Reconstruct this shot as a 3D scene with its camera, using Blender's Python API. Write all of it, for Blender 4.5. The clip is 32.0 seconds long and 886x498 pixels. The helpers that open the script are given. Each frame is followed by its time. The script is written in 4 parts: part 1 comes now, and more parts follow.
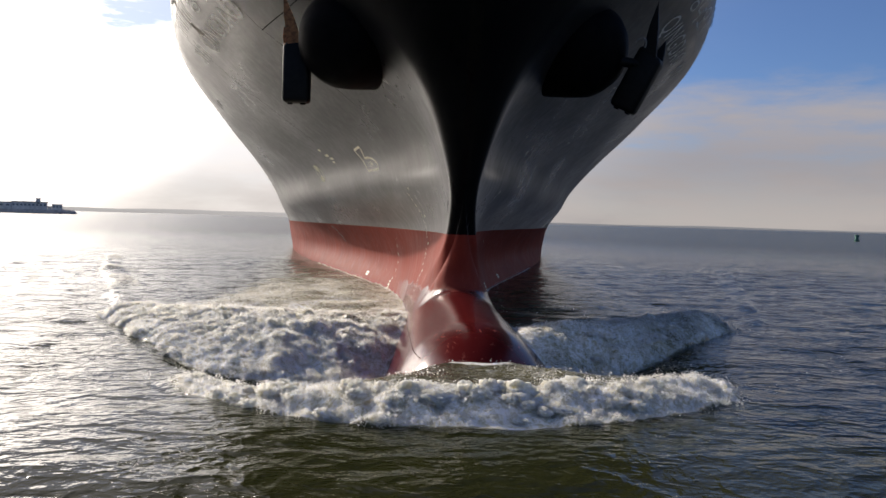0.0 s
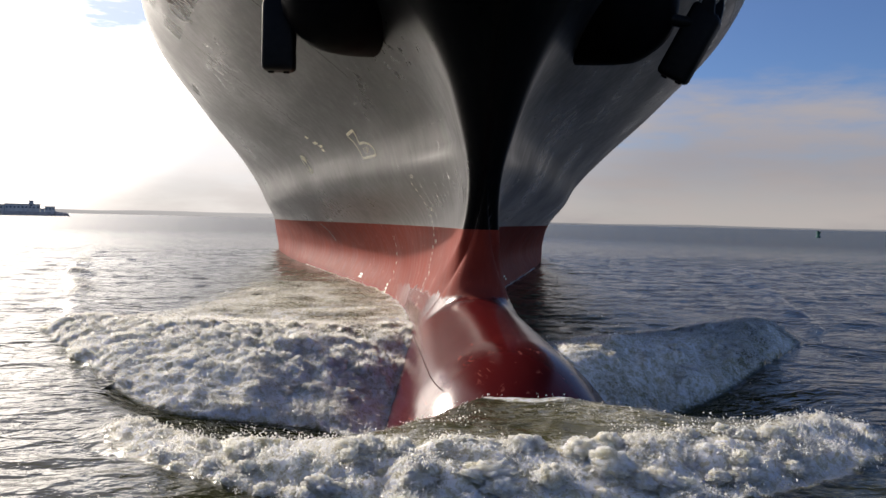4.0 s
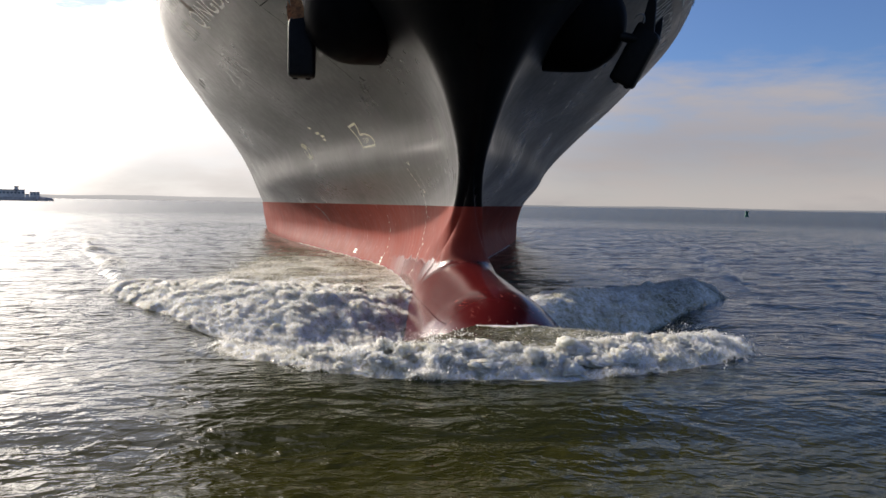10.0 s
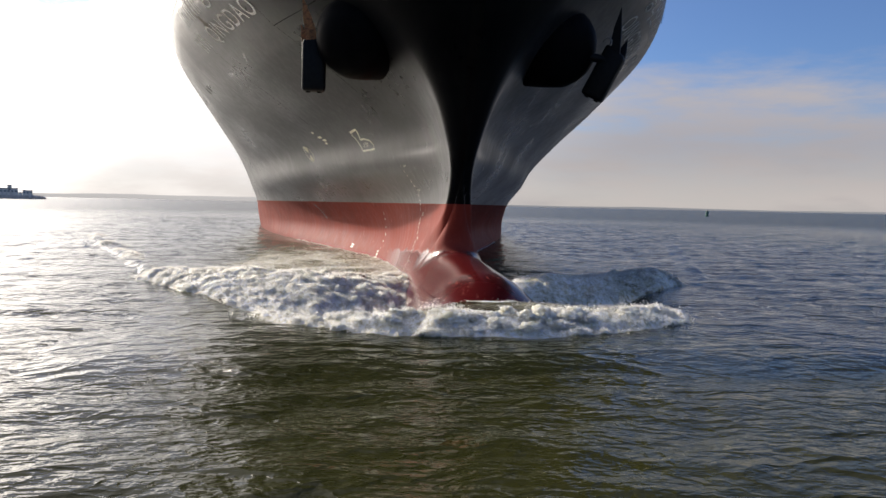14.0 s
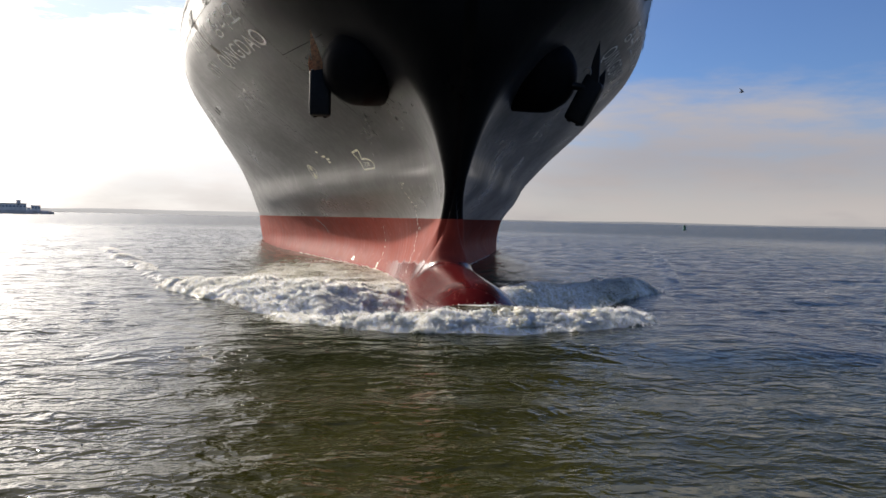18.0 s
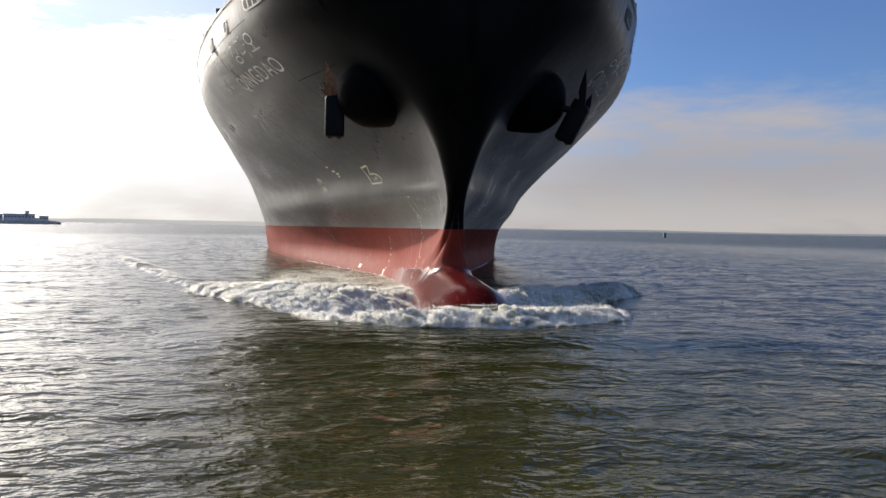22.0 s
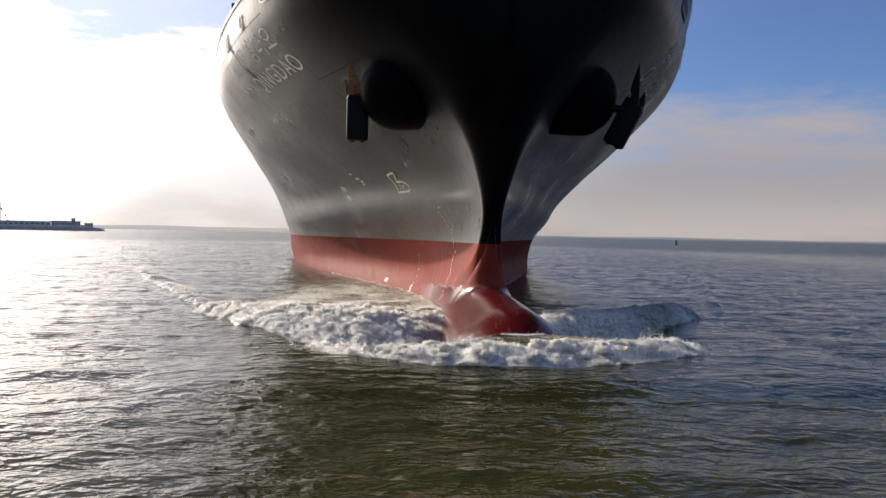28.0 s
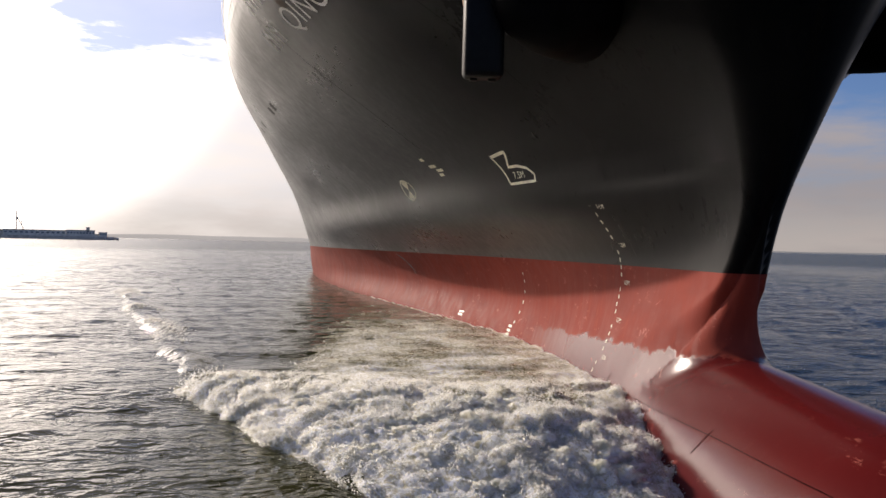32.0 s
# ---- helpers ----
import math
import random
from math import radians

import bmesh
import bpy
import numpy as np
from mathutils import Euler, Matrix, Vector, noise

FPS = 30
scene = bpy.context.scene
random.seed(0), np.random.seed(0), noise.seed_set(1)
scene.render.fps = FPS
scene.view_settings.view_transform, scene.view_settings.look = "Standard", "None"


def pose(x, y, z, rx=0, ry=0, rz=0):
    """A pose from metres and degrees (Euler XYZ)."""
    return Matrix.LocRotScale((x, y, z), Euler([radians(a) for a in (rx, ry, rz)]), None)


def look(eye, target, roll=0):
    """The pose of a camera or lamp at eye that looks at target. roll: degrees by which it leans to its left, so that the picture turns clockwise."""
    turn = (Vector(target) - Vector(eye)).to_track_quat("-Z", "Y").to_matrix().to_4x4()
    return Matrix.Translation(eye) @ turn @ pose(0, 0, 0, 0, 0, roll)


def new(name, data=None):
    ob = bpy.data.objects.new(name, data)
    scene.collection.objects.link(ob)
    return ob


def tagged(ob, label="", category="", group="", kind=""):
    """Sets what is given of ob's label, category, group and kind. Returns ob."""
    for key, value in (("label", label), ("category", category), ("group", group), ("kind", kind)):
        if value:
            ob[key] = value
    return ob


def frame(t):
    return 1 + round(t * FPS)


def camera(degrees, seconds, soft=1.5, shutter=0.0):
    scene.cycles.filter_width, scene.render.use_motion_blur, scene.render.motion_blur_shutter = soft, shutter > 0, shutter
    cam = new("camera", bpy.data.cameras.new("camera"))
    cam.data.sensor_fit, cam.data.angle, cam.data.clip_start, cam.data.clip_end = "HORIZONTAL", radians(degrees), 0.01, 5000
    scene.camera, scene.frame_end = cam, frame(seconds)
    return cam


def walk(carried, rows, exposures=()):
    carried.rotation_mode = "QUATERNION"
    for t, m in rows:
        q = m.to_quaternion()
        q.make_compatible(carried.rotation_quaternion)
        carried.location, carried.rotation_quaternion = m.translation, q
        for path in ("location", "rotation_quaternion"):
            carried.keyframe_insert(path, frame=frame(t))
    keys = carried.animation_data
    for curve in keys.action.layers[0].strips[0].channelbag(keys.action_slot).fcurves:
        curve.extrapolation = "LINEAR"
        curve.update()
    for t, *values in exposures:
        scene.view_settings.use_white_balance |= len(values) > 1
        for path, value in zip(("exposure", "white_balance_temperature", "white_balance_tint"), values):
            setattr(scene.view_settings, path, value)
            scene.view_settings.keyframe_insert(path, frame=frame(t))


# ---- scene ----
SPEED = 5.0  # the ship's way through the water, metres a second, towards -y


def under_way(t):
    """Where the ship stands at t seconds."""
    return Matrix.Translation((0, -SPEED * t, 0))


cam = camera(60.5, 32.0)
# camera rows, seen from the ship: seconds, eye, a point two metres ahead, lean
PATH = [
    (0, (-1.819, -23.33, 3.465), (-1.709, -21.335, 3.39), 1.6),
    (0.5, (-1.857, -22.368, 3.455), (-1.742, -20.373, 3.383), 1.7),
    (1, (-1.875, -21.477, 3.412), (-1.755, -19.482, 3.342), 1.8),
    (1.5, (-1.952, -20.647, 3.366), (-1.825, -18.653, 3.299), 1.5),
    (2, (-2.03, -19.99, 3.329), (-1.896, -17.995, 3.264), 1.5),
    (2.5, (-2.111, -19.531, 3.306), (-1.973, -17.537, 3.241), 1.4),
    (3, (-2.181, -19.232, 3.288), (-2.038, -17.238, 3.222), 1.3),
    (3.5, (-2.239, -19.14, 3.273), (-2.097, -17.146, 3.202), 1.3),
    (5.5, (-2.521, -19.802, 3.116), (-2.371, -17.809, 3.036), 1.1),
    (6, (-2.662, -20.136, 3.097), (-2.5, -18.145, 3.003), 1.1),
    (6.5, (-2.852, -20.473, 3.101), (-2.673, -18.485, 2.996), 0.9),
    (7, (-3.039, -20.851, 3.107), (-2.846, -18.862, 3.001), 0.8),
    (7.5, (-3.17, -21.281, 3.113), (-2.965, -19.295, 3.006), 0.7),
    (8, (-3.213, -21.755, 3.119), (-3.006, -19.769, 3.01), 0.8),
    (8.5, (-3.151, -22.221, 3.125), (-2.948, -20.235, 3.017), 0.8),
    (9, (-3.085, -22.734, 3.123), (-2.885, -20.747, 3.013), 1.0),
    (9.5, (-3.137, -23.245, 3.112), (-2.935, -21.259, 3.0), 1.0),
    (10, (-3.237, -23.763, 3.105), (-3.028, -21.778, 2.988), 1.0),
    (10.5, (-3.327, -24.214, 3.101), (-3.112, -22.229, 2.984), 1.0),
    (11, (-3.393, -24.678, 3.084), (-3.174, -22.694, 2.967), 1.2),
    (11.5, (-3.453, -25.157, 3.053), (-3.23, -23.173, 2.934), 1.1),
    (12, (-3.517, -25.666, 3.02), (-3.291, -23.683, 2.901), 1.2),
    (12.5, (-3.604, -26.168, 2.983), (-3.373, -24.184, 2.866), 1.3),
    (13, (-3.706, -26.6, 2.958), (-3.471, -24.616, 2.843), 1.0),
    (13.5, (-3.813, -26.975, 2.994), (-3.568, -24.994, 2.877), 1.4),
    (14, (-3.909, -27.348, 3.027), (-3.662, -25.367, 2.91), 1.2),
    (14.5, (-3.951, -27.719, 3.045), (-3.7, -25.738, 2.933), 1.5),
    (16.5, (-3.871, -29.082, 3.083), (-3.628, -27.099, 2.99), 1.5),
    (17, (-3.879, -29.36, 3.074), (-3.637, -27.377, 2.987), 1.5),
    (17.5, (-3.95, -29.639, 3.056), (-3.705, -27.655, 2.974), 1.5),
    (18, (-4.089, -29.967, 3.029), (-3.838, -27.984, 2.951), 1.2),
    (18.5, (-4.277, -30.24, 2.978), (-4.015, -28.259, 2.906), 1.3),
    (19, (-4.451, -30.541, 2.937), (-4.184, -28.56, 2.871), 1.1),
    (19.5, (-4.542, -30.939, 2.955), (-4.273, -28.959, 2.894), 1.1),
    (20, (-4.573, -31.373, 2.978), (-4.307, -29.392, 2.92), 1.1),
    (20.5, (-4.585, -31.837, 3.004), (-4.324, -29.856, 2.95), 1.0),
    (21, (-4.612, -32.34, 3.036), (-4.355, -30.357, 2.981), 1.0),
    (21.5, (-4.652, -32.806, 3.066), (-4.399, -30.824, 3.011), 0.8),
    (22, (-4.698, -33.215, 3.093), (-4.443, -31.232, 3.038), 1.0),
    (22.5, (-4.71, -33.58, 3.085), (-4.459, -31.596, 3.032), 0.8),
    (23, (-4.697, -33.825, 3.081), (-4.447, -31.841, 3.029), 0.9),
    (23.5, (-4.663, -33.992, 3.104), (-4.416, -32.008, 3.05), 0.9),
    (24, (-4.63, -34.011, 3.133), (-4.438, -32.021, 3.079), 0.9),
    (24.5, (-4.607, -33.927, 3.159), (-4.433, -31.935, 3.105), 0.7),
    (25, (-4.593, -33.761, 3.176), (-4.418, -31.769, 3.124), 0.9),
    (25.5, (-4.56, -33.457, 3.187), (-4.386, -31.465, 3.139), 0.8),
    (27.5, (-4.387, -30.821, 3.378), (-4.208, -28.829, 3.335), 1.1),
    (28, (-4.499, -29.595, 3.377), (-4.318, -27.603, 3.339), 1.1),
    (28.5, (-4.69, -28.073, 3.411), (-4.508, -26.082, 3.375), 1.1),
    (29, (-4.863, -26.493, 3.404), (-4.685, -24.501, 3.375), 1.4),
    (29.5, (-5.128, -24.779, 3.471), (-4.951, -22.787, 3.443), 1.2),
    (30, (-5.417, -22.988, 3.464), (-5.243, -20.996, 3.441), 1.4),
    (30.5, (-5.742, -21.116, 3.455), (-5.574, -19.124, 3.438), 1.5),
    (31, (-6.154, -19.159, 3.487), (-5.992, -17.166, 3.47), 1.6),
    (31.5, (-6.701, -17.115, 3.469), (-6.542, -15.122, 3.457), 1.4),
    (32, (-7.308, -15.036, 3.5), (-7.148, -13.043, 3.488), 1.3),
]
# stops, white balance and tint of the clip's camera
EXPOSURES = [(0.0, -0.18, 6700, 13), (7.0, -0.15, 6650, 13), (11.0, -0.03, 6650, 12), (14.0, 0.03, 6650, 12), (23.0, 0.03, 6550, 11), (27.0, -0.06, 6700, 13), (30.0, -0.18, 6850, 16), (32.0, -0.28, 6900, 16)]
walk(cam, [(t, under_way(t) @ look(eye, target, roll)) for t, eye, target, roll in PATH], EXPOSURES)

# ---- light ----
SUN_AZ, SUN_EL = radians(-40), radians(24.5)  # over the ship's starboard quarter
to_sun = Vector((math.sin(SUN_AZ) * math.cos(SUN_EL), math.cos(SUN_AZ) * math.cos(SUN_EL), math.sin(SUN_EL)))
sun = new("sun", bpy.data.lights.new("sun", "SUN"))
sun.data.energy, sun.data.angle, sun.data.color = 5.0, radians(0.6), (1.0, 0.93, 0.82)
sun.matrix_world = look(to_sun * 100, (0, 0, 0))
scene.view_settings.exposure = 0.0


class Nodes:
    """Short hand for a node tree."""

    def __init__(self, tree):
        self.tree = tree
        tree.nodes.clear()

    def add(self, kind, inputs=None, **settings):
        node = self.tree.nodes.new(kind)
        for key, value in settings.items():
            setattr(node, key, value)
        for key, value in (inputs or {}).items():
            if isinstance(value, bpy.types.NodeSocket):
                self.tree.links.new(value, node.inputs[key])
            else:
                node.inputs[key].default_value = value
        return node

    def math(self, op, a, b=0.0, clamp=False):
        return self.add("ShaderNodeMath", {0: a, 1: b}, operation=op, use_clamp=clamp).outputs[0]

    def ramp(self, value, low, high, to_low=0.0, to_high=1.0):
        return self.add("ShaderNodeMapRange", {"Value": value, "From Min": low, "From Max": high, "To Min": to_low, "To Max": to_high}, interpolation_type="SMOOTHSTEP").outputs[0]

    def mix(self, factor, a, b):
        node = self.add("ShaderNodeMix", data_type="RGBA")
        for socket, value in zip((node.inputs[0], node.inputs[6], node.inputs[7]), (factor, a, b)):
            if isinstance(value, bpy.types.NodeSocket):
                self.tree.links.new(value, socket)
            else:
                socket.default_value = value
        return node.outputs[2]

    def noise(self, vector, scale, detail=4.0, rough=0.55, distort=0.0):
        return self.add("ShaderNodeTexNoise", {"Vector": vector, "Scale": scale, "Detail": detail, "Roughness": rough, "Distortion": distort}).outputs[0]

    def stretched(self, vector, x, y, z):
        return self.add("ShaderNodeMapping", {"Vector": vector, "Scale": (x, y, z)}).outputs[0]


def rgb(r, g, b):
    return (r, g, b, 1.0)


# sky: clear blue above a bank of thin cloud, bright round the sun
world = bpy.data.worlds.new("sky")
scene.world = world
world.use_nodes = True
n = Nodes(world.node_tree)
way = n.add("ShaderNodeTexCoord").outputs["Generated"]
blue = n.add("ShaderNodeTexSky", sky_type="NISHITA", sun_disc=False, sun_elevation=SUN_EL, sun_rotation=SUN_AZ, air_density=1.0, dust_density=0.2, ozone_density=3.0)
height = n.add("ShaderNodeSeparateXYZ", {0: way}).outputs[2]
streaks = n.noise(n.stretched(way, 1.6, 1.6, 6.0), 2.2, 6.0, 0.55)
wisps = n.noise(n.stretched(way, 3.0, 3.0, 14.0), 3.0, 5.0, 0.6)
near = n.add("ShaderNodeVectorMath", {0: way, 1: to_sun}, operation="DOT_PRODUCT").outputs["Value"]
glow = n.ramp(near, 0.46, 0.93)
top = n.math("ADD", n.math("ADD", 0.162, n.math("ADD", n.math("MULTIPLY", n.math("SUBTRACT", streaks, 0.5), 0.17), n.math("MULTIPLY", n.math("SUBTRACT", wisps, 0.5), 0.13))), n.math("MULTIPLY", n.math("MULTIPLY", glow, glow), 0.15))
side = n.add("ShaderNodeSeparateXYZ", {0: way}).outputs[0]
top = n.math("SUBTRACT", top, n.math("MULTIPLY", n.ramp(side, -0.44, -0.34), n.ramp(side, -0.22, -0.08, 0.075, 0.0)))  # a gap in the bank beside the sun
top = n.math("ADD", top, n.math("MULTIPLY", n.ramp(n.add("ShaderNodeSeparateXYZ", {0: way}).outputs[1], -0.65, -0.1, 1.0, 0.0), 0.08))
cover = n.ramp(n.math("SUBTRACT", top, height), n.ramp(glow, 0.0, 0.6, -0.035, -0.008), n.ramp(glow, 0.0, 0.6, 0.075, 0.035))
thin = n.ramp(wisps, 0.30, 0.72, 0.84, 1.0)
ahead = n.ramp(n.add("ShaderNodeSeparateXYZ", {0: way}).outputs[1], -0.35, 0.25, 0.35, 1.0)
cover = n.math("MULTIPLY", n.math("MULTIPLY", cover, thin), ahead)  # the bank lies on the ship's side of the sky
grey = n.mix(n.ramp(height, 0.0, 0.16), rgb(0.33, 0.316, 0.333), rgb(0.45, 0.442, 0.475))
behind = n.ramp(n.add("ShaderNodeSeparateXYZ", {0: way}).outputs[1], -0.65, -0.1, 1.0, 0.0)
grey = n.mix(behind, grey, rgb(0.50, 0.49, 0.50))  # cloud that faces the sun
cloud = n.mix(glow, grey, rgb(1.25, 1.21, 1.17))
low_bank = n.math("MULTIPLY", n.ramp(height, 0.0, 0.10, 0.75, 0.0), n.ramp(streaks, 0.35, 0.62, 0.35, 1.0))
cloud = n.mix(low_bank, cloud, rgb(0.62, 0.58, 0.55))  # greyer layers low down
cloud = n.mix(n.ramp(near, 0.84, 0.985), cloud, rgb(7.4, 6.95, 6.3))
blue_light = n.add("ShaderNodeVectorMath", {0: blue.outputs[0], 1: (0.066, 0.080, 0.110)}, operation="MULTIPLY").outputs[0]
veil = n.math("MULTIPLY", n.ramp(n.noise(n.stretched(way, 2.0, 2.0, 5.0), 1.4, 5.0, 0.6), 0.30, 0.75, 0.35, 1.0), n.math("MULTIPLY", n.ramp(height, 0.18, 0.60, 0.12, 0.72), n.ramp(near, 0.40, 0.95, 0.12, 1.0)))
high = n.mix(n.ramp(near, 0.0, 0.8), rgb(0.27, 0.26, 0.28), rgb(1.4, 1.3, 1.2))
blue_light = n.mix(veil, blue_light, high)  # thin high cloud overhead
ring = n.ramp(near, 0.45, 1.0)
ring = n.add("ShaderNodeVectorMath", {0: (0.50, 0.465, 0.425), 3: n.math("MULTIPLY", ring, ring)}, operation="SCALE").outputs[0]
blue_light = n.add("ShaderNodeVectorMath", {0: blue_light, 1: ring}, operation="ADD").outputs[0]
light = n.mix(cover, blue_light, cloud)
back = n.add("ShaderNodeBackground", {"Color": light, "Strength": 1.0})
n.tree.links.new(back.outputs[0], n.add("ShaderNodeOutputWorld").inputs[0])


# ---- materials ----
def material(name, build):
    mat = bpy.data.materials.new(name)
    mat.use_nodes = True
    nodes = Nodes(mat.node_tree)
    shader = nodes.add("ShaderNodeBsdfPrincipled")
    place = nodes.add("ShaderNodeTexCoord").outputs["Object"]
    build(nodes, shader, place)
    nodes.tree.links.new(shader.outputs[0], nodes.add("ShaderNodeOutputMaterial").inputs[0])
    return mat


def set_in(nodes, shader, **values):
    for key, value in values.items():
        socket = shader.inputs[key.replace("_", " ")]
        if isinstance(value, bpy.types.NodeSocket):
            nodes.tree.links.new(value, socket)
        else:
            socket.default_value = value


def bumped(nodes, height, strength, distance, before=None):
    node = nodes.add("ShaderNodeBump", {"Height": height, "Strength": strength, "Distance": distance})
    if before:
        nodes.tree.links.new(before, node.inputs["Normal"])
    return node.outputs[0]


def water_look(nodes, place, strength=1.0):
    """Colour and relief of the turbid, wind-ruffled water: short steep crests on longer waves."""

    def waves(turn, x, y, scale, detail, tall, sharp):
        laid = nodes.add("ShaderNodeMapping", {"Vector": place, "Rotation": (0, 0, radians(turn)), "Scale": (x, y, 1.0)}).outputs[0]
        level = nodes.noise(laid, scale, detail, 0.5, 0.25)
        if sharp:  # pointed crests, round troughs
            level = nodes.math("SUBTRACT", 1.0, nodes.math("ABSOLUTE", nodes.math("SUBTRACT", nodes.math("MULTIPLY", level, 2.0), 1.0)))
        return nodes.math("MULTIPLY", level, tall)

    gust = nodes.ramp(nodes.noise(nodes.stretched(place, 0.5, 1.0, 1.0), 0.10, 3.0, 0.55), 0.32, 0.66, 0.65, 1.0)
    broad = nodes.math("ADD", waves(6, 0.45, 1.0, 0.30, 1.0, 0.30, False), waves(-12, 0.55, 1.0, 1.05, 2.0, 0.085, True))
    small = nodes.math("ADD", waves(22, 0.6, 1.0, 2.3, 2.0, 0.060, True), waves(-30, 0.7, 1.0, 5.5, 2.0, 0.030, False))
    fine = nodes.math("ADD", small, waves(8, 0.8, 1.0, 13.0, 2.0, 0.014, False))
    normal = bumped(nodes, nodes.math("ADD", broad, nodes.math("MULTIPLY", fine, gust)), strength, 1.0)
    wide = nodes.noise(place, 0.035, 3.0, 0.5)
    return nodes.mix(nodes.ramp(wide, 0.35, 0.65), rgb(0.038, 0.036, 0.008), rgb(0.030, 0.032, 0.011)), normal


def sea_water(nodes, shader, place):
    murk, normal = water_look(nodes, place)
    spot = nodes.add("ShaderNodeSeparateXYZ", {0: place})
    far = nodes.math("ADD", nodes.math("ABSOLUTE", spot.outputs[0]), nodes.math("MAXIMUM", spot.outputs[1], 0.0))
    set_in(nodes, shader, Base_Color=murk, Roughness=nodes.ramp(far, 10.0, 200.0, 0.07, 0.27), IOR=1.333, Specular_IOR_Level=0.24, Normal=normal)


def bow_water(nodes, shader, place):
    amount = nodes.add("ShaderNodeAttribute", attribute_name="foam").outputs["Fac"]
    lace = nodes.noise(nodes.stretched(place, 1.7, 0.8, 1.0), 1.9, 9.0, 0.76, 0.5)
    streak = nodes.noise(nodes.stretched(place, 5.0, 0.9, 1.2), 1.6, 6.0, 0.70, 0.3)
    fleck = nodes.noise(place, 19.0, 6.0, 0.78, 0.3)
    both = nodes.math("ADD", nodes.math("MULTIPLY", lace, 0.44), nodes.math("ADD", nodes.math("MULTIPLY", fleck, 0.32), nodes.math("MULTIPLY", streak, 0.24)))
    edge = nodes.math("SUBTRACT", 0.74, nodes.math("MULTIPLY", amount, 0.54))
    white = nodes.ramp(nodes.math("SUBTRACT", both, edge), -0.05, 0.17)
    web = nodes.noise(nodes.stretched(place, 0.9, 1.5, 1.0), 1.5, 6.0, 0.6, 0.6)
    vein = nodes.ramp(nodes.math("ABSOLUTE", nodes.math("SUBTRACT", web, 0.5)), 0.0, 0.055, 1.0, 0.0)
    web = nodes.noise(nodes.stretched(place, 0.9, 1.7, 1.0), 3.6, 5.0, 0.6, 0.5)
    vein = nodes.math("MAXIMUM", vein, nodes.ramp(nodes.math("ABSOLUTE", nodes.math("SUBTRACT", web, 0.5)), 0.0, 0.05, 0.85, 0.0))
    white = nodes.math("MAXIMUM", white, nodes.math("MULTIPLY", nodes.math("MULTIPLY", vein, nodes.ramp(amount, 0.16, 0.62)), nodes.ramp(fleck, 0.34, 0.56, 0.25, 0.95)))
    murk, normal = water_look(nodes, place, nodes.math("SUBTRACT", 1.0, nodes.math("MULTIPLY", white, 0.85)))
    water = nodes.mix(nodes.ramp(amount, 0.15, 0.9), murk, rgb(0.40, 0.355, 0.165))
    grain = nodes.noise(place, 8.5, 7.0, 0.72, 0.5)
    foam = nodes.mix(nodes.ramp(grain, 0.41, 0.55), rgb(0.62, 0.57, 0.40), rgb(0.98, 0.97, 0.93))
    rough = nodes.math("ADD", 0.09, nodes.math("MULTIPLY", white, 0.6))
    normal = bumped(nodes, both, nodes.math("MULTIPLY", amount, 0.9), 0.06, normal)
    normal = bumped(nodes, grain, nodes.math("MULTIPLY", white, 0.8), 0.07, normal)
    set_in(nodes, shader, Base_Color=nodes.mix(white, water, foam), Specular_IOR_Level=nodes.math("SUBTRACT", 0.5, nodes.math("MULTIPLY", white, 0.4)), Roughness=rough, IOR=1.333, Normal=normal, Subsurface_Weight=nodes.math("MULTIPLY", white, 0.9), Subsurface_Radius=(1.0, 0.97, 0.85), Subsurface_Scale=0.20)


def froth(grain):
    """Foam; grain: metres in one unit of the mesh that it covers."""

    def build(nodes, shader, place):
        lace = nodes.noise(place, 3.0 * grain, 5.0, 0.65, 0.4)
        fleck = nodes.noise(place, 9.0 * grain, 7.0, 0.72, 0.5)
        normal = bumped(nodes, lace, 0.6, 0.05 / grain)
        normal = bumped(nodes, fleck, 0.8, 0.05 / grain, normal)
        tone = nodes.mix(nodes.ramp(lace, 0.34, 0.60), rgb(0.78, 0.73, 0.54), rgb(0.97, 0.96, 0.91))
        tone = nodes.mix(nodes.ramp(fleck, 0.40, 0.54, 0.7, 0.0), tone, rgb(0.60, 0.55, 0.39))
        set_in(nodes, shader, Base_Color=tone, Roughness=0.6, Normal=normal, Specular_IOR_Level=0.3, Subsurface_Weight=1.0, Subsurface_Radius=(1.0, 0.97, 0.86), Subsurface_Scale=0.22)

    return build


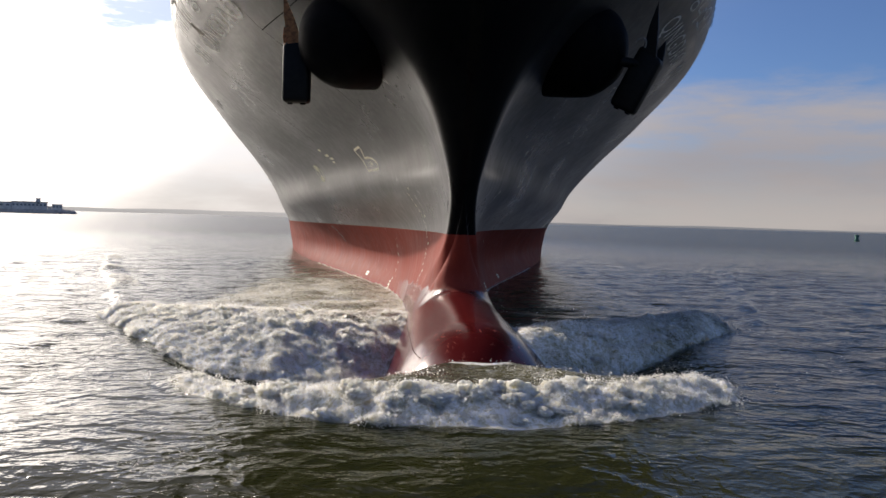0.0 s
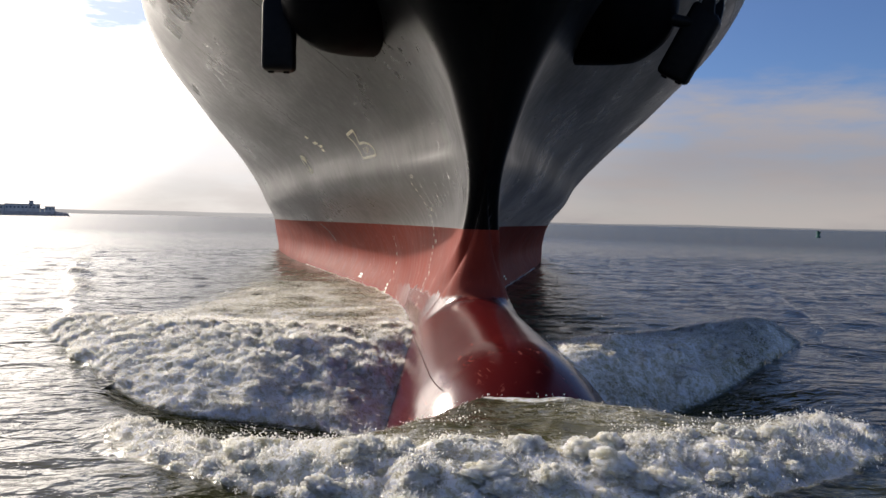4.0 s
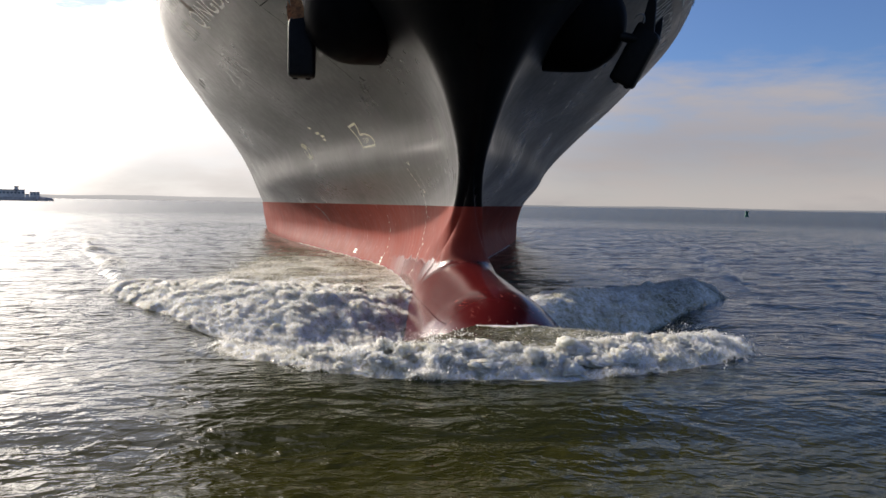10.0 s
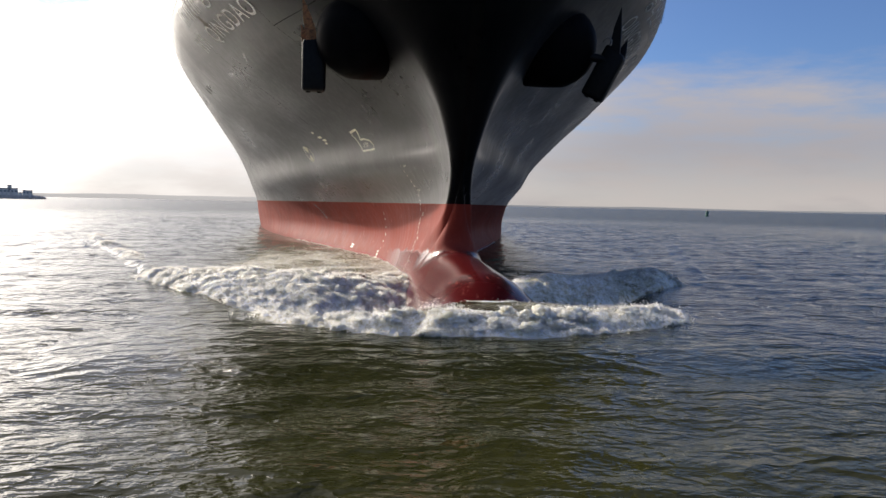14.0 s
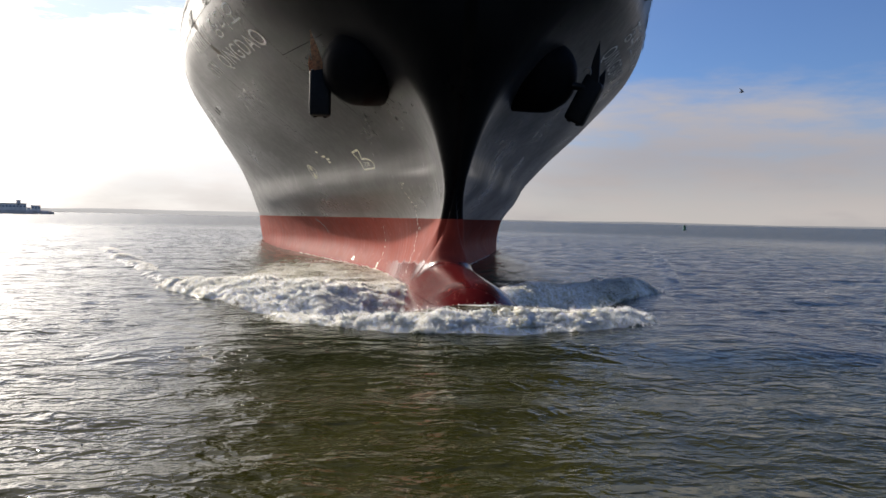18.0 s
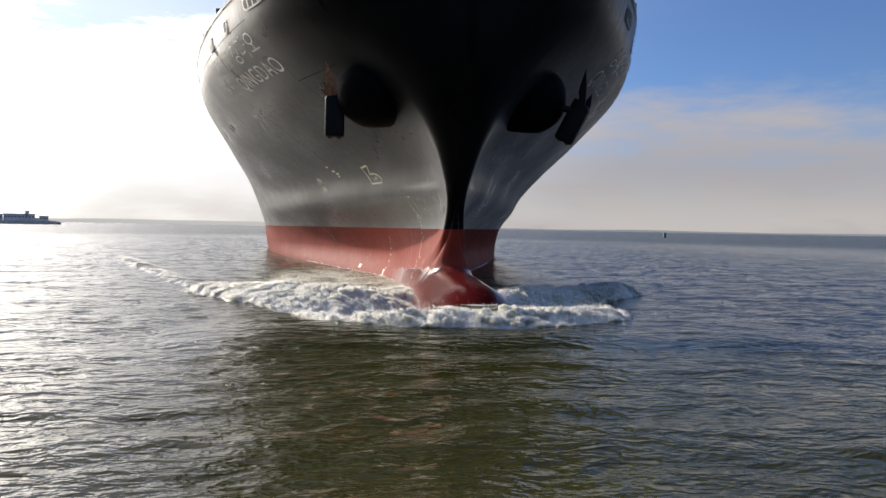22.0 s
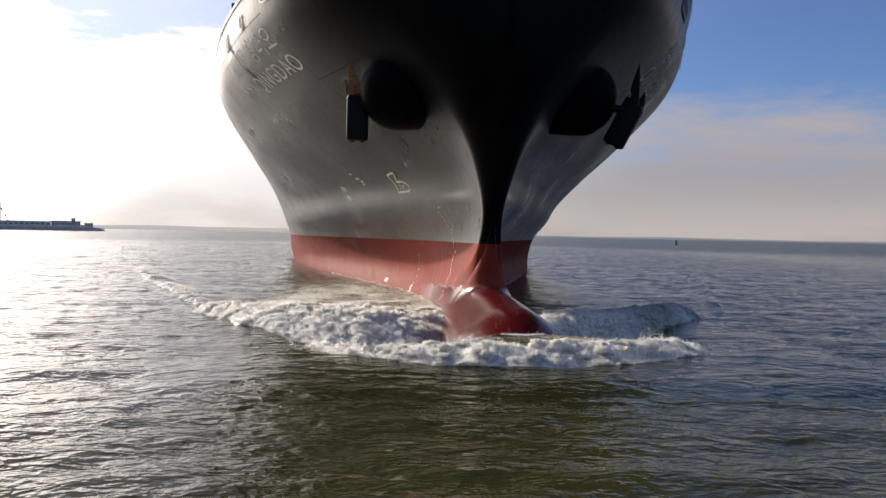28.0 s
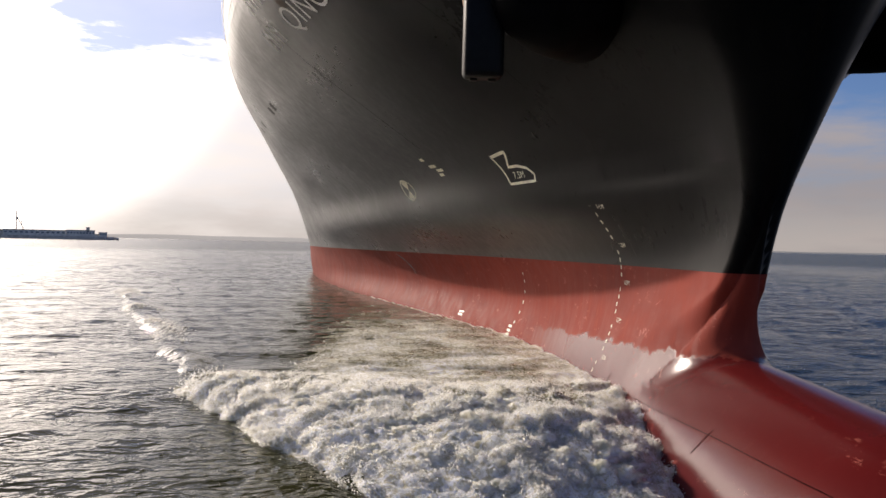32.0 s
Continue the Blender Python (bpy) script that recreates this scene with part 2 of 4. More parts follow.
def weathered(colour, dark, light, gloss, streak=0.5, wet=False, shine=0.5, chalk=0.0):
    """Ship's paint: chalky, faded and scuffed patches, streaks that run down, plating that dents; wet: washed by the bow wave below a ragged line."""

    def build(nodes, shader, place):
        patch = nodes.noise(nodes.stretched(place, 0.6, 0.25, 0.5), 0.7, 5.0 if wet else 2.5, 0.6 if wet else 0.45)
        runs = nodes.noise(nodes.stretched(place, 1.6, 1.6, 0.12), 2.0, 6.0, 0.65)
        grain = nodes.noise(place, 14.0, 4.0, 0.6)
        tone = nodes.mix(nodes.ramp(patch, 0.36, 0.66), rgb(*dark), rgb(*colour))
        tone = nodes.mix(nodes.math("MULTIPLY", nodes.ramp(runs, 0.52, 0.80), streak), tone, rgb(*light))
        dents = nodes.noise(place, 0.55, 2.0, 0.5)
        normal = bumped(nodes, dents, 0.16, 0.10)
        if wet:
            normal = bumped(nodes, grain, 0.15, 0.01, normal)
        rough = nodes.ramp(runs if wet else nodes.math("ADD", nodes.math("MULTIPLY", patch, 0.5), nodes.math("MULTIPLY", runs, 0.5)), 0.34, 0.66, gloss, gloss + 0.18)
        if wet:
            spot = nodes.add("ShaderNodeSeparateXYZ", {0: place})
            line = nodes.math("SUBTRACT", 1.32, nodes.math("MULTIPLY", spot.outputs[1], 0.055))
            line = nodes.math("ADD", line, nodes.math("MULTIPLY", nodes.math("SUBTRACT", nodes.noise(place, 1.6, 6.0, 0.7), 0.5), 0.7))
            washed = nodes.math("MULTIPLY", nodes.ramp(nodes.math("SUBTRACT", line, spot.outputs[2]), -0.04, 0.06), nodes.ramp(spot.outputs[1], 6.0, 13.0, 1.0, 0.0))
            tone = nodes.mix(nodes.math("MULTIPLY", washed, 0.88), tone, rgb(0.080, 0.006, 0.008))
            rough = nodes.math("ADD", nodes.math("MULTIPLY", rough, nodes.math("SUBTRACT", 1.0, washed)), nodes.math("MULTIPLY", washed, 0.17))
            shine_now = nodes.math("ADD", shine, nodes.math("MULTIPLY", washed, 0.28 - shine))
        if wet:  # chips and scrapes about the bulb
            worn = nodes.ramp(nodes.noise(place, 0.55, 3.0, 0.6), 0.46, 0.60)
            chips = nodes.noise(nodes.stretched(place, 1.0, 0.55, 1.0), 4.5, 8.0, 0.74, 0.6)
            tone = nodes.mix(nodes.math("MULTIPLY", nodes.math("MULTIPLY", nodes.ramp(chips, 0.60, 0.63), worn), 0.75), tone, rgb(*(min(0.8, 1.2 * c + 0.05) for c in light)))
        set_in(nodes, shader, Base_Color=tone, Roughness=rough, Normal=normal, Specular_IOR_Level=shine_now if wet else nodes.ramp(nodes.add("ShaderNodeLayerWeight", {"Blend": 0.5}).outputs["Facing"], 0.52, 0.86, 0.35 * shine, 5.4 * shine), Sheen_Weight=nodes.math("MULTIPLY", nodes.ramp(nodes.math("ADD", patch, runs), 0.75, 1.25, 0.7, 1.3), chalk), Sheen_Roughness=0.42, Sheen_Tint=rgb(0.95, 0.96, 0.98))

    return build


def plain(colour, rough=0.6, vary=0.25, scale=6.0, metal=0.0, shine=0.5):
    def build(nodes, shader, place):
        spot = nodes.noise(place, scale, 5.0, 0.6)
        low = rgb(*(c * (1 - vary) for c in colour))
        high = rgb(*(min(1, c * (1 + vary)) for c in colour))
        set_in(nodes, shader, Base_Color=nodes.mix(nodes.ramp(spot, 0.3, 0.7), low, high), Roughness=rough, Metallic=metal, Specular_IOR_Level=shine, Normal=bumped(nodes, spot, 0.2, 0.02))

    return build


SEA = material("sea_water", sea_water)
BOW_WATER = material("broken_water", bow_water)
FROTH = material("froth", froth(1.0))
BILLOW = material("foam_billow", froth(0.22))
UPPER = material("topside_paint", weathered((0.0055, 0.0054, 0.0052), (0.0028, 0.0030, 0.0032), (0.016, 0.0155, 0.0140), 0.26, 0.22, shine=0.11, chalk=0.05))
RED = material("red_bottom_paint", weathered((0.265, 0.042, 0.026), (0.21, 0.032, 0.021), (0.33, 0.072, 0.046), 0.58, 0.6, wet=True, shine=0.10))
BLACK = material("black_iron", plain((0.006, 0.006, 0.006), 0.5, shine=0.14))
PIPE = material("tarred_casting", plain((0.003, 0.003, 0.0035), 0.55, 0.3, 2.0, shine=0.03))
RUST = material("rusted_iron", plain((0.30, 0.13, 0.05), 0.8, 0.5, 9.0))
WHITE = material("white_marking", plain((0.80, 0.77, 0.60), 0.5, 0.2, 5.0))
FADED = material("faded_lettering", plain((0.92, 0.90, 0.80), 0.45, 0.25, 2.5))
RUST_STAIN = material("rust_stain", plain((0.065, 0.040, 0.022), 0.7, 0.5, 3.0))
RED_SEAM = material("dark_red_seam", plain((0.03, 0.006, 0.006), 0.9, 0.5, 3.0, shine=0.02))
SEAM = material("dark_seam", plain((0.004, 0.004, 0.004), 0.8, 0.5, 3.0, shine=0.05))
STEEL = material("worn_steel", plain((0.22, 0.22, 0.21), 0.45, 0.3, 8.0, 0.3))
CONCRETE = material("grey_render", plain((0.88, 0.78, 0.70), 0.9, 0.15, 0.3))
GULL = material("gull_plumage", plain((0.30, 0.30, 0.31), 0.8, 0.4, 6.0))
STONE = material("quay_stone", plain((0.70, 0.60, 0.52), 0.9, 0.25, 0.4))


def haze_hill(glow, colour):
    """Distant land; its emission stands in for the bright haze before it."""

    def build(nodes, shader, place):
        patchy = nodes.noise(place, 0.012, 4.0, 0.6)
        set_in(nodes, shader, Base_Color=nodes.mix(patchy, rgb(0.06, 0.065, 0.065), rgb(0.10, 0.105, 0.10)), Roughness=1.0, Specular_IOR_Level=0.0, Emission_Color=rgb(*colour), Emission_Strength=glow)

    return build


# haze over the far land is put in as emission, paler to the left
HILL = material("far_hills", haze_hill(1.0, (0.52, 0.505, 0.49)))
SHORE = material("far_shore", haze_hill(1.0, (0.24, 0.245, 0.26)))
GREEN = material("green_buoy_paint", plain((0.02, 0.13, 0.10), 0.5, 0.3, 3.0))


# ---- building helpers ----
def mesh_of(name, verts, faces, mat, smooth=True):
    data = bpy.data.meshes.new(name)
    data.from_pydata([tuple(v) for v in verts], [], faces)
    data.materials.append(mat)
    if smooth:
        data.shade_smooth()
    return data


def part(name, data, mat, parent, label="", smooth=False):
    """Links a bmesh or a mesh as one object under a thing or under a part."""
    if isinstance(data, bmesh.types.BMesh):
        mesh = bpy.data.meshes.new(name)
        data.to_mesh(mesh)
        data.free()
        mesh.materials.append(mat)
        if smooth:
            mesh.shade_smooth()
        data = mesh
    ob = new(name, data)
    ob.parent = parent
    return tagged(ob, label)


def box(size, at=(0, 0, 0), bevel=0.0, turn=None):
    bm = bmesh.new()
    bmesh.ops.create_cube(bm, size=1.0, matrix=Matrix.Diagonal((*size, 1)))
    if bevel:
        bmesh.ops.bevel(bm, geom=list(bm.edges), offset=bevel, segments=3, affect="EDGES", profile=0.5)
    m = Matrix.Translation(at) @ (turn or Matrix())
    bmesh.ops.transform(bm, matrix=m, verts=list(bm.verts))
    return bm


def grid_faces(rows, cols, closed=False):
    out = []
    for i in range(rows - 1):
        for j in range(cols if closed else cols - 1):
            k = (j + 1) % cols
            out.append((i * cols + j, i * cols + k, (i + 1) * cols + k, (i + 1) * cols + j))
    return out


def lattice(ix, iy, seed):
    h = np.sin(ix * 127.1 + iy * 311.7 + seed * 74.7) * 43758.5453
    return h - np.floor(h)


def value_noise(x, y, seed=0):
    ix, iy = np.floor(x), np.floor(y)
    fx, fy = x - ix, y - iy
    fx, fy = fx * fx * (3 - 2 * fx), fy * fy * (3 - 2 * fy)
    low = lattice(ix, iy, seed) * (1 - fx) + lattice(ix + 1, iy, seed) * fx
    high = lattice(ix, iy + 1, seed) * (1 - fx) + lattice(ix + 1, iy + 1, seed) * fx
    return low * (1 - fy) + high * fy


def fractal(x, y, octaves=4, seed=0):
    total, gain = 0.0, 0.5
    for k in range(octaves):
        total = total + gain * value_noise(x * 2**k + 17.3 * k, y * 2**k - 9.1 * k, seed + k)
        gain *= 0.5
    return total


def billow(x, y, octaves=4, seed=0):
    total, gain = 0.0, 0.55
    for k in range(octaves):
        total = total + gain * np.abs(2 * value_noise(x * 2**k + 5.7 * k, y * 2**k + 3.3 * k, seed + k) - 1)
        gain *= 0.5
    return total


# ---- the sea ----
def spread(fine, step, far, growth):
    """Coordinates that are even inside fine and widen towards +-far."""
    low, high = fine
    inner = list(np.arange(low, high + step, step))
    out, d, p = [], step, inner[-1]
    while p < far:
        d *= growth
        p += d
        out.append(p)
    left, d, p = [], step, low
    while p > -far:
        d *= growth
        p -= d
        left.append(p)
    return np.array(left[::-1] + inner + out)


def sea_height(x, y):
    rng = np.random.RandomState(7)
    z = 0.0 * x
    for k in range(15):
        length = 0.95 * 1.11**k
        turn = radians(82) + rng.normal(0, 0.75)
        kx, ky = math.cos(turn) * 2 * math.pi / length, math.sin(turn) * 2 * math.pi / length
        size = 0.0080 * length**-0.1
        phase = kx * x + ky * y + rng.uniform(0, 6.28) + 1.6 * fractal(x * 0.13 + k, y * 0.13, 2, k)
        z = z + size * (np.sin(phase) + 0.3 * np.cos(2 * phase))
    return z


LANE, STRIP = 7.5, 1.5  # half width of the lane of water that the bow ploughs, and the length of its strips


def build_sea():
    xs = spread((-33, 33), 0.25, 4600, 1.09)
    ys = spread((-225, 33), 0.25, 4600, 1.09)
    gx, gy = np.meshgrid(xs, ys)
    gap = np.maximum(np.gradient(xs)[None, :], np.gradient(ys)[:, None])
    z = sea_height(gx, gy) * np.clip(1.6 - gap / 2.5, 0, 1)
    verts = np.stack([gx, gy, z], -1)
    cols, e = len(xs), 1e-3
    left, right = int(np.argmin(abs(xs + LANE))), int(np.argmin(abs(xs - LANE)))
    low, high = int(np.argmin(abs(ys + 225))), int(np.argmin(abs(ys - 33)))
    faces = [f for f in grid_faces(len(ys), cols) if not (low <= f[0] // cols < high and left <= f[0] % cols < right)]
    sea = tagged(new("water", mesh_of("water", verts.reshape(-1, 3).tolist(), faces, SEA)), "choppy grey-green estuary water with small wind waves", "water", kind="structure")
    strips, n = [], round(STRIP / 0.25)
    for row in range(low, high, n):
        block = verts[row : row + n + 1, left : right + 1]
        data = mesh_of("water_strip", block.reshape(-1, 3).tolist(), grid_faces(block.shape[0], block.shape[1]), SEA)
        strips.append((float(ys[row]) + STRIP / 2, part("water_strip", data, SEA, sea)))
    return strips


water_strips = build_sea()

# ---- the hull's lines ----
LEVELS = np.array([-3, 0, 1.5, 3, 4.5, 6, 8, 10, 12, 14.5])
STEM = np.array([2.0, 1.78, 0.70, -0.45, -1.32, -2.12, -3.1, -3.9, -4.2, -4.25])
RUN = np.array([110, 99.0, 92.5, 92.3, 87.0, 81.0, 75.7, 61.0, 40.5, 31.9])
FULL = np.array([2.2, 2.50, 2.46, 2.39, 2.12, 2.07, 2.20, 2.23, 1.74, 1.18])
HOLLOW = np.array([1.2, 1.5, 1.85, 1.65, 1.19, 1.12, 0.87, 0.71, 0.57, 0.43])
NOSE = np.array([0.26, 0.26, 0.26, 0.28, 0.42, 0.82, 1.5, 2.1, 2.4, 2.4])  # how bluntly the stem is rounded
BEAM = 16.1
PAINT_LINE, BULWARK = 3.05, 14.4


def along(z, values):
    """A smooth curve through the values at the levels."""
    z = np.clip(z, LEVELS[0], LEVELS[-1])
    i = np.clip(np.searchsorted(LEVELS, z) - 1, 0, len(LEVELS) - 2)
    slope, h = np.gradient(values, LEVELS), LEVELS[i + 1] - LEVELS[i]
    s = (z - LEVELS[i]) / h
    return (2 * s**3 - 3 * s**2 + 1) * values[i] + (s**3 - 2 * s**2 + s) * h * slope[i] + (3 * s**2 - 2 * s**3) * values[i + 1] + (s**3 - s**2) * h * slope[i + 1]


def outside(x, y, z):
    """Below nought inside the hull: main body and bulb, faired into one another."""
    x, y, z = np.abs(np.asarray(x, float)), np.asarray(y, float), np.asarray(z, float)
    stem = along(z, STEM)
    u = np.clip((y - stem) / along(z, RUN), 1e-6, 1)
    half = BEAM * (1 - (1 - u) ** along(z, FULL)) ** along(z, HOLLOW)
    blunt = along(z, NOSE)
    low = np.clip((2.7 - z) / 1.2, 0, 1)  # towards the bulb the stem sharpens and its rounding runs out
    q = (y - stem) / (blunt * (1 + 5 * low))
    nose = blunt * (1 - (1 - np.clip(q, 0, 1)) ** 2) ** (0.5 + 0.5 * low) * np.exp(-((np.maximum(q - 1, 0) / (4 + 36 * np.clip((0.6 - blunt) / 0.3, 0, 1))) ** 2))
    half = np.minimum(np.hypot(half, nose), BEAM)
    half = half * (1 - 0.5 * np.clip((y - 185) / 60, 0, 1) ** 2)
    body = np.where(y > stem, x - half, np.hypot(x, stem - y))
    aft = np.maximum(y + 5.02, 0)
    tall, wide = 8.106 + 0.051 * aft, np.maximum(3.488 - 0.079 * aft, 0.5)
    bulb = (np.sqrt((x / wide) ** 2 + ((z + 7.015) / tall) ** 2 + (np.minimum(y + 5.02, 0) / 6.107) ** 2) - 1) * np.minimum(wide, tall)
    t = np.clip(0.5 + 0.5 * (bulb - body) / 1.54, 0, 1)
    return bulb * (1 - t) + body * t - 1.54 * t * (1 - t)


def breadth(y, z):
    """Half breadth of the hull at y, z."""
    y, z = np.broadcast_arrays(np.asarray(y, float), np.asarray(z, float))
    low, high = np.zeros(y.shape), np.full(y.shape, 18.0)
    for _ in range(34):
        mid = (low + high) / 2
        inner = outside(mid, y, z) < 0
        low, high = np.where(inner, mid, low), np.where(inner, high, mid)
    return (low + high) / 2


def stem_at(z):
    ys = np.arange(-14, 6, 0.05)
    g = outside(0, ys, np.full(ys.shape, z))
    k = int(np.argmax(g < 0))
    low, high = ys[k - 1], ys[k]
    for _ in range(20):
        mid = (low + high) / 2
        low, high = (low, mid) if outside(0, mid, z) < 0 else (mid, high)
    return high


def skin(y, z, side=-1, proud=0.0):
    """A point on the hull's side (-1: starboard), a little proud of it, and the way outwards."""
    e = 0.05
    b = float(breadth(y, z))
    dy = float(breadth(y + e, z) - breadth(y - e, z)) / (2 * e)
    dz = float(breadth(y, z + e) - breadth(y, z - e)) / (2 * e)
    out = Vector((side, -dy, -dz)).normalized()
    return Vector((side * b, y, z)) + out * proud, out


STERN = 245.0


def faired(data):
    """Gives the plating the true normals of the hull's lines, so that it reflects without creases."""
    p = np.empty(len(data.vertices) * 3)
    data.vertices.foreach_get("co", p)
    x, y, z = p.reshape(-1, 3).T
    e = 0.02
    g = np.stack([outside(np.abs(x) + e, y, z) - outside(np.abs(np.abs(x) - e), y, z), outside(x, y + e, z) - outside(x, y - e, z), outside(x, y, z + e) - outside(x, y, z - e)], -1)
    g[:, 0] *= np.where(np.abs(x) < 1e-4, 0.0, np.sign(x))
    g /= np.linalg.norm(g, axis=1, keepdims=True) + 1e-9
    data.normals_split_custom_set_from_vertices(g.tolist())
    return data


def plating(name, levels, mat):
    near = 14.0 * np.linspace(0, 1, 170) ** 1.5
    verts, count = [], 230
    for z in levels:
        start = stem_at(z)
        y = start + np.concatenate([near, 14.0 + (STERN - start - 14.0) * np.linspace(0, 1, 61)[1:] ** 1.8])
        b = breadth(y, np.full(y.shape, z))
        b[0] = 0.0
        row = [(-b[k], y[k], z) for k in range(count - 1, 0, -1)] + [(0, y[0], z)] + [(b[k], y[k], z) for k in range(1, count)]
        verts += row
    cols = 2 * count - 1
    return faired(mesh_of(name, verts, grid_faces(len(levels), cols), mat))


ship = new("container_ship")
tagged(ship, "large container ship with black topsides, red boot-topping and a bulbous bow", "ship")
low_levels = np.concatenate([np.arange(-2.6, 0.55, 0.25), np.arange(0.6, 1.0, 0.05), np.arange(1.0, 1.5, 0.012), np.arange(1.5, 2.95, 0.1), [PAINT_LINE]])
part("lower_hull", plating("lower_hull", low_levels, RED), RED, ship, "red antifouling paint with scuffs, wet at the bulbous bow")
part("upper_hull", plating("upper_hull", np.append(np.arange(PAINT_LINE, BULWARK, 0.25), BULWARK), UPPER), UPPER, ship, "faded black topside plating, dull and scuffed")


def deck():
    s = np.linspace(0, 1, 70) ** 2.2
    y = stem_at(13.2) + 0.1 + (STERN - 1 - stem_at(13.2)) * s
    b = breadth(y, np.full(y.shape, 13.2)) - 0.05
    verts = [(-v, w, 13.2) for v, w in zip(b, y)] + [(v, w, 13.2) for v, w in zip(b, y)]
    return mesh_of("deck", verts, [(k, k + 1, 71 + k, 70 + k) for k in range(69)], UPPER, False)


part("deck", deck(), UPPER, ship)
wide = breadth(STERN, np.array([-2.6, BULWARK]))
part("transom", mesh_of("transom", [(-wide[0], STERN, -2.6), (wide[0], STERN, -2.6), (wide[1], STERN, BULWARK), (-wide[1], STERN, BULWARK)], [(0, 1, 2, 3)], UPPER, False), UPPER, ship)

# ---- bow wave ----
def smooth(v):
    v = np.clip(v, 0, 1)
    return v * v * (3 - 2 * v)


def front_toe(x):
    """Foot of the roll ahead of the bulb."""
    return -11.95 + 0.06 * (x + 1.2) ** 2 + 0.12 * np.maximum(-3 - x, 0) ** 2 + 0.05 * np.maximum(-4.5 - x, 0) ** 2


def bow_surface(x, y):
    """Height of the water round the bow, seen from the ship, and how much of it is foam."""
    ax = np.abs(x)
    # the side breakers: a crest abreast of the stem, a broad face that falls forwards into the hollow beside the bulb
    lee = x > 0  # the port breaker is shorter
    crest = np.where(lee, -4.6 + 0.5 * ax + 0.028 * ax**2, 1.6 - 2.4 * smooth((ax - 2.0) / 3.0) + 0.030 * ax**2)
    foot = np.where(lee, -5.9 + 0.05 * ax + 0.078 * ax**2, -5.2 + 0.3 * np.maximum(ax - 5.5, 0) ** 1.8)
    foot = np.minimum(foot, crest - 1.5)
    ends = np.where(lee, 11.0, 14.0)
    high = np.where(lee, 0.62, -0.05 + 0.52 * smooth((ax - 1.9) / 4.0)) * (1 - 0.5 * smooth((ax - 7) / 5)) * smooth((ends - ax) / 3.0)
    hollow = np.where(lee, -0.9, -1.1) * np.clip(1 - (ax - 2.0) / np.where(lee, 4.5, 7.0), 0, 1) ** 1.1 * smooth((ax + 0.2) / 1.6)
    raw = (y - foot) / np.maximum(crest - foot, 0.8)
    s = np.clip(raw, 0, 1)
    face = hollow + (high - hollow) * smooth(s ** np.where(lee, 0.6, 0.62 + 0.5 * np.exp(-(((ax - 1.9) / 1.0) ** 2))))
    behind = high * np.exp(-(((y - crest) / 2.6) ** 2))
    side = np.where(y < crest, face, behind)
    # the roll of water pushed up ahead of the bulb
    toe = front_toe(x)
    tall = 0.50 * (1 - 0.16 * np.exp(-((x / 1.8) ** 2)) * smooth((y + 9.6) / 1.5)) * smooth((5.4 - x) / 2.0) * smooth((x + 7.4) / 5.0)
    up = smooth((y - toe) / 1.5)
    back = smooth((y - toe - 1.4 - 3.7 * np.exp(-((x / 2.0) ** 2))) / 2.2)
    front = tall * up * (1 - back)
    z = np.where(y < foot + 1.0, np.maximum(side, front + hollow * back), side)
    z = np.where((y < foot) & (front < 0.02) & (y < toe + 0.6), 0.0, z)
    swell = (0.28 * smooth((y + 16.4) / 4.4) - 0.15) * smooth((12.0 - ax) / 6.0)
    z = np.maximum(z, np.where(y < -9.5, swell, -9)) * smooth((14.5 - ax) / 2)
    # the long crests that run out from the breakers
    tail = ridge(ax, y, (11.4, 4.0), (25.0, 38.0), 0.22, 0.28, 0.6, 1.3) * np.where(lee, 0.9, 1.0) * (0.35 + 1.2 * fractal(x * 0.5, y * 0.35, 3, 13))
    z = np.where(tail > 0.02, np.maximum(z, tail), z)
    froth_face = smooth((raw + 0.04) / 0.12) * smooth((ends - 0.6 - ax) / 2.6) * np.where(y < crest + 1.0, 1.0, np.exp(-(((y - crest - 1.0) / 2.4) ** 2)))
    froth_front = smooth(front / 0.12) * (1 - 0.60 * smooth((y - toe - 1.15) / 1.1)) * smooth((y - toe + 0.1) / 0.6)
    wash = np.where(lee, 0.30, 0.70) * np.exp(-((np.maximum(y - 4, 0) / 24) ** 2)) * smooth((y - crest) / 1.5) * smooth((11.5 - ax) / 3.5)
    foam = np.maximum(np.maximum(np.where(lee, 0.68, 0.97 - 0.30 * smooth((raw - 0.7) / 0.4)) * froth_face, 0.94 * froth_front), np.maximum(wash, tail * np.where(lee, 1.0, 1.3)))
    return z, np.clip(foam, 0, 1), np.maximum(froth_face, froth_front)


def ridge(x, y, a, b, tall_a, tall_b, front, back):
    """A crest from a to b: steep on its outer side, gentle behind."""
    a, b = np.array(a, float), np.array(b, float)
    d = b - a
    size = np.hypot(*d)
    d = d / size
    s = ((x - a[0]) * d[0] + (y - a[1]) * d[1]) / size
    off = (x - a[0]) * d[1] - (y - a[1]) * d[0]
    beyond = np.maximum(np.maximum(-s, s - 1), 0) * size
    tall = tall_a + (tall_b - tall_a) * np.clip(s, 0, 1)
    return tall * np.exp(-((off / np.where(off > 0, front, back)) ** 2) - (beyond / 1.2) ** 2)


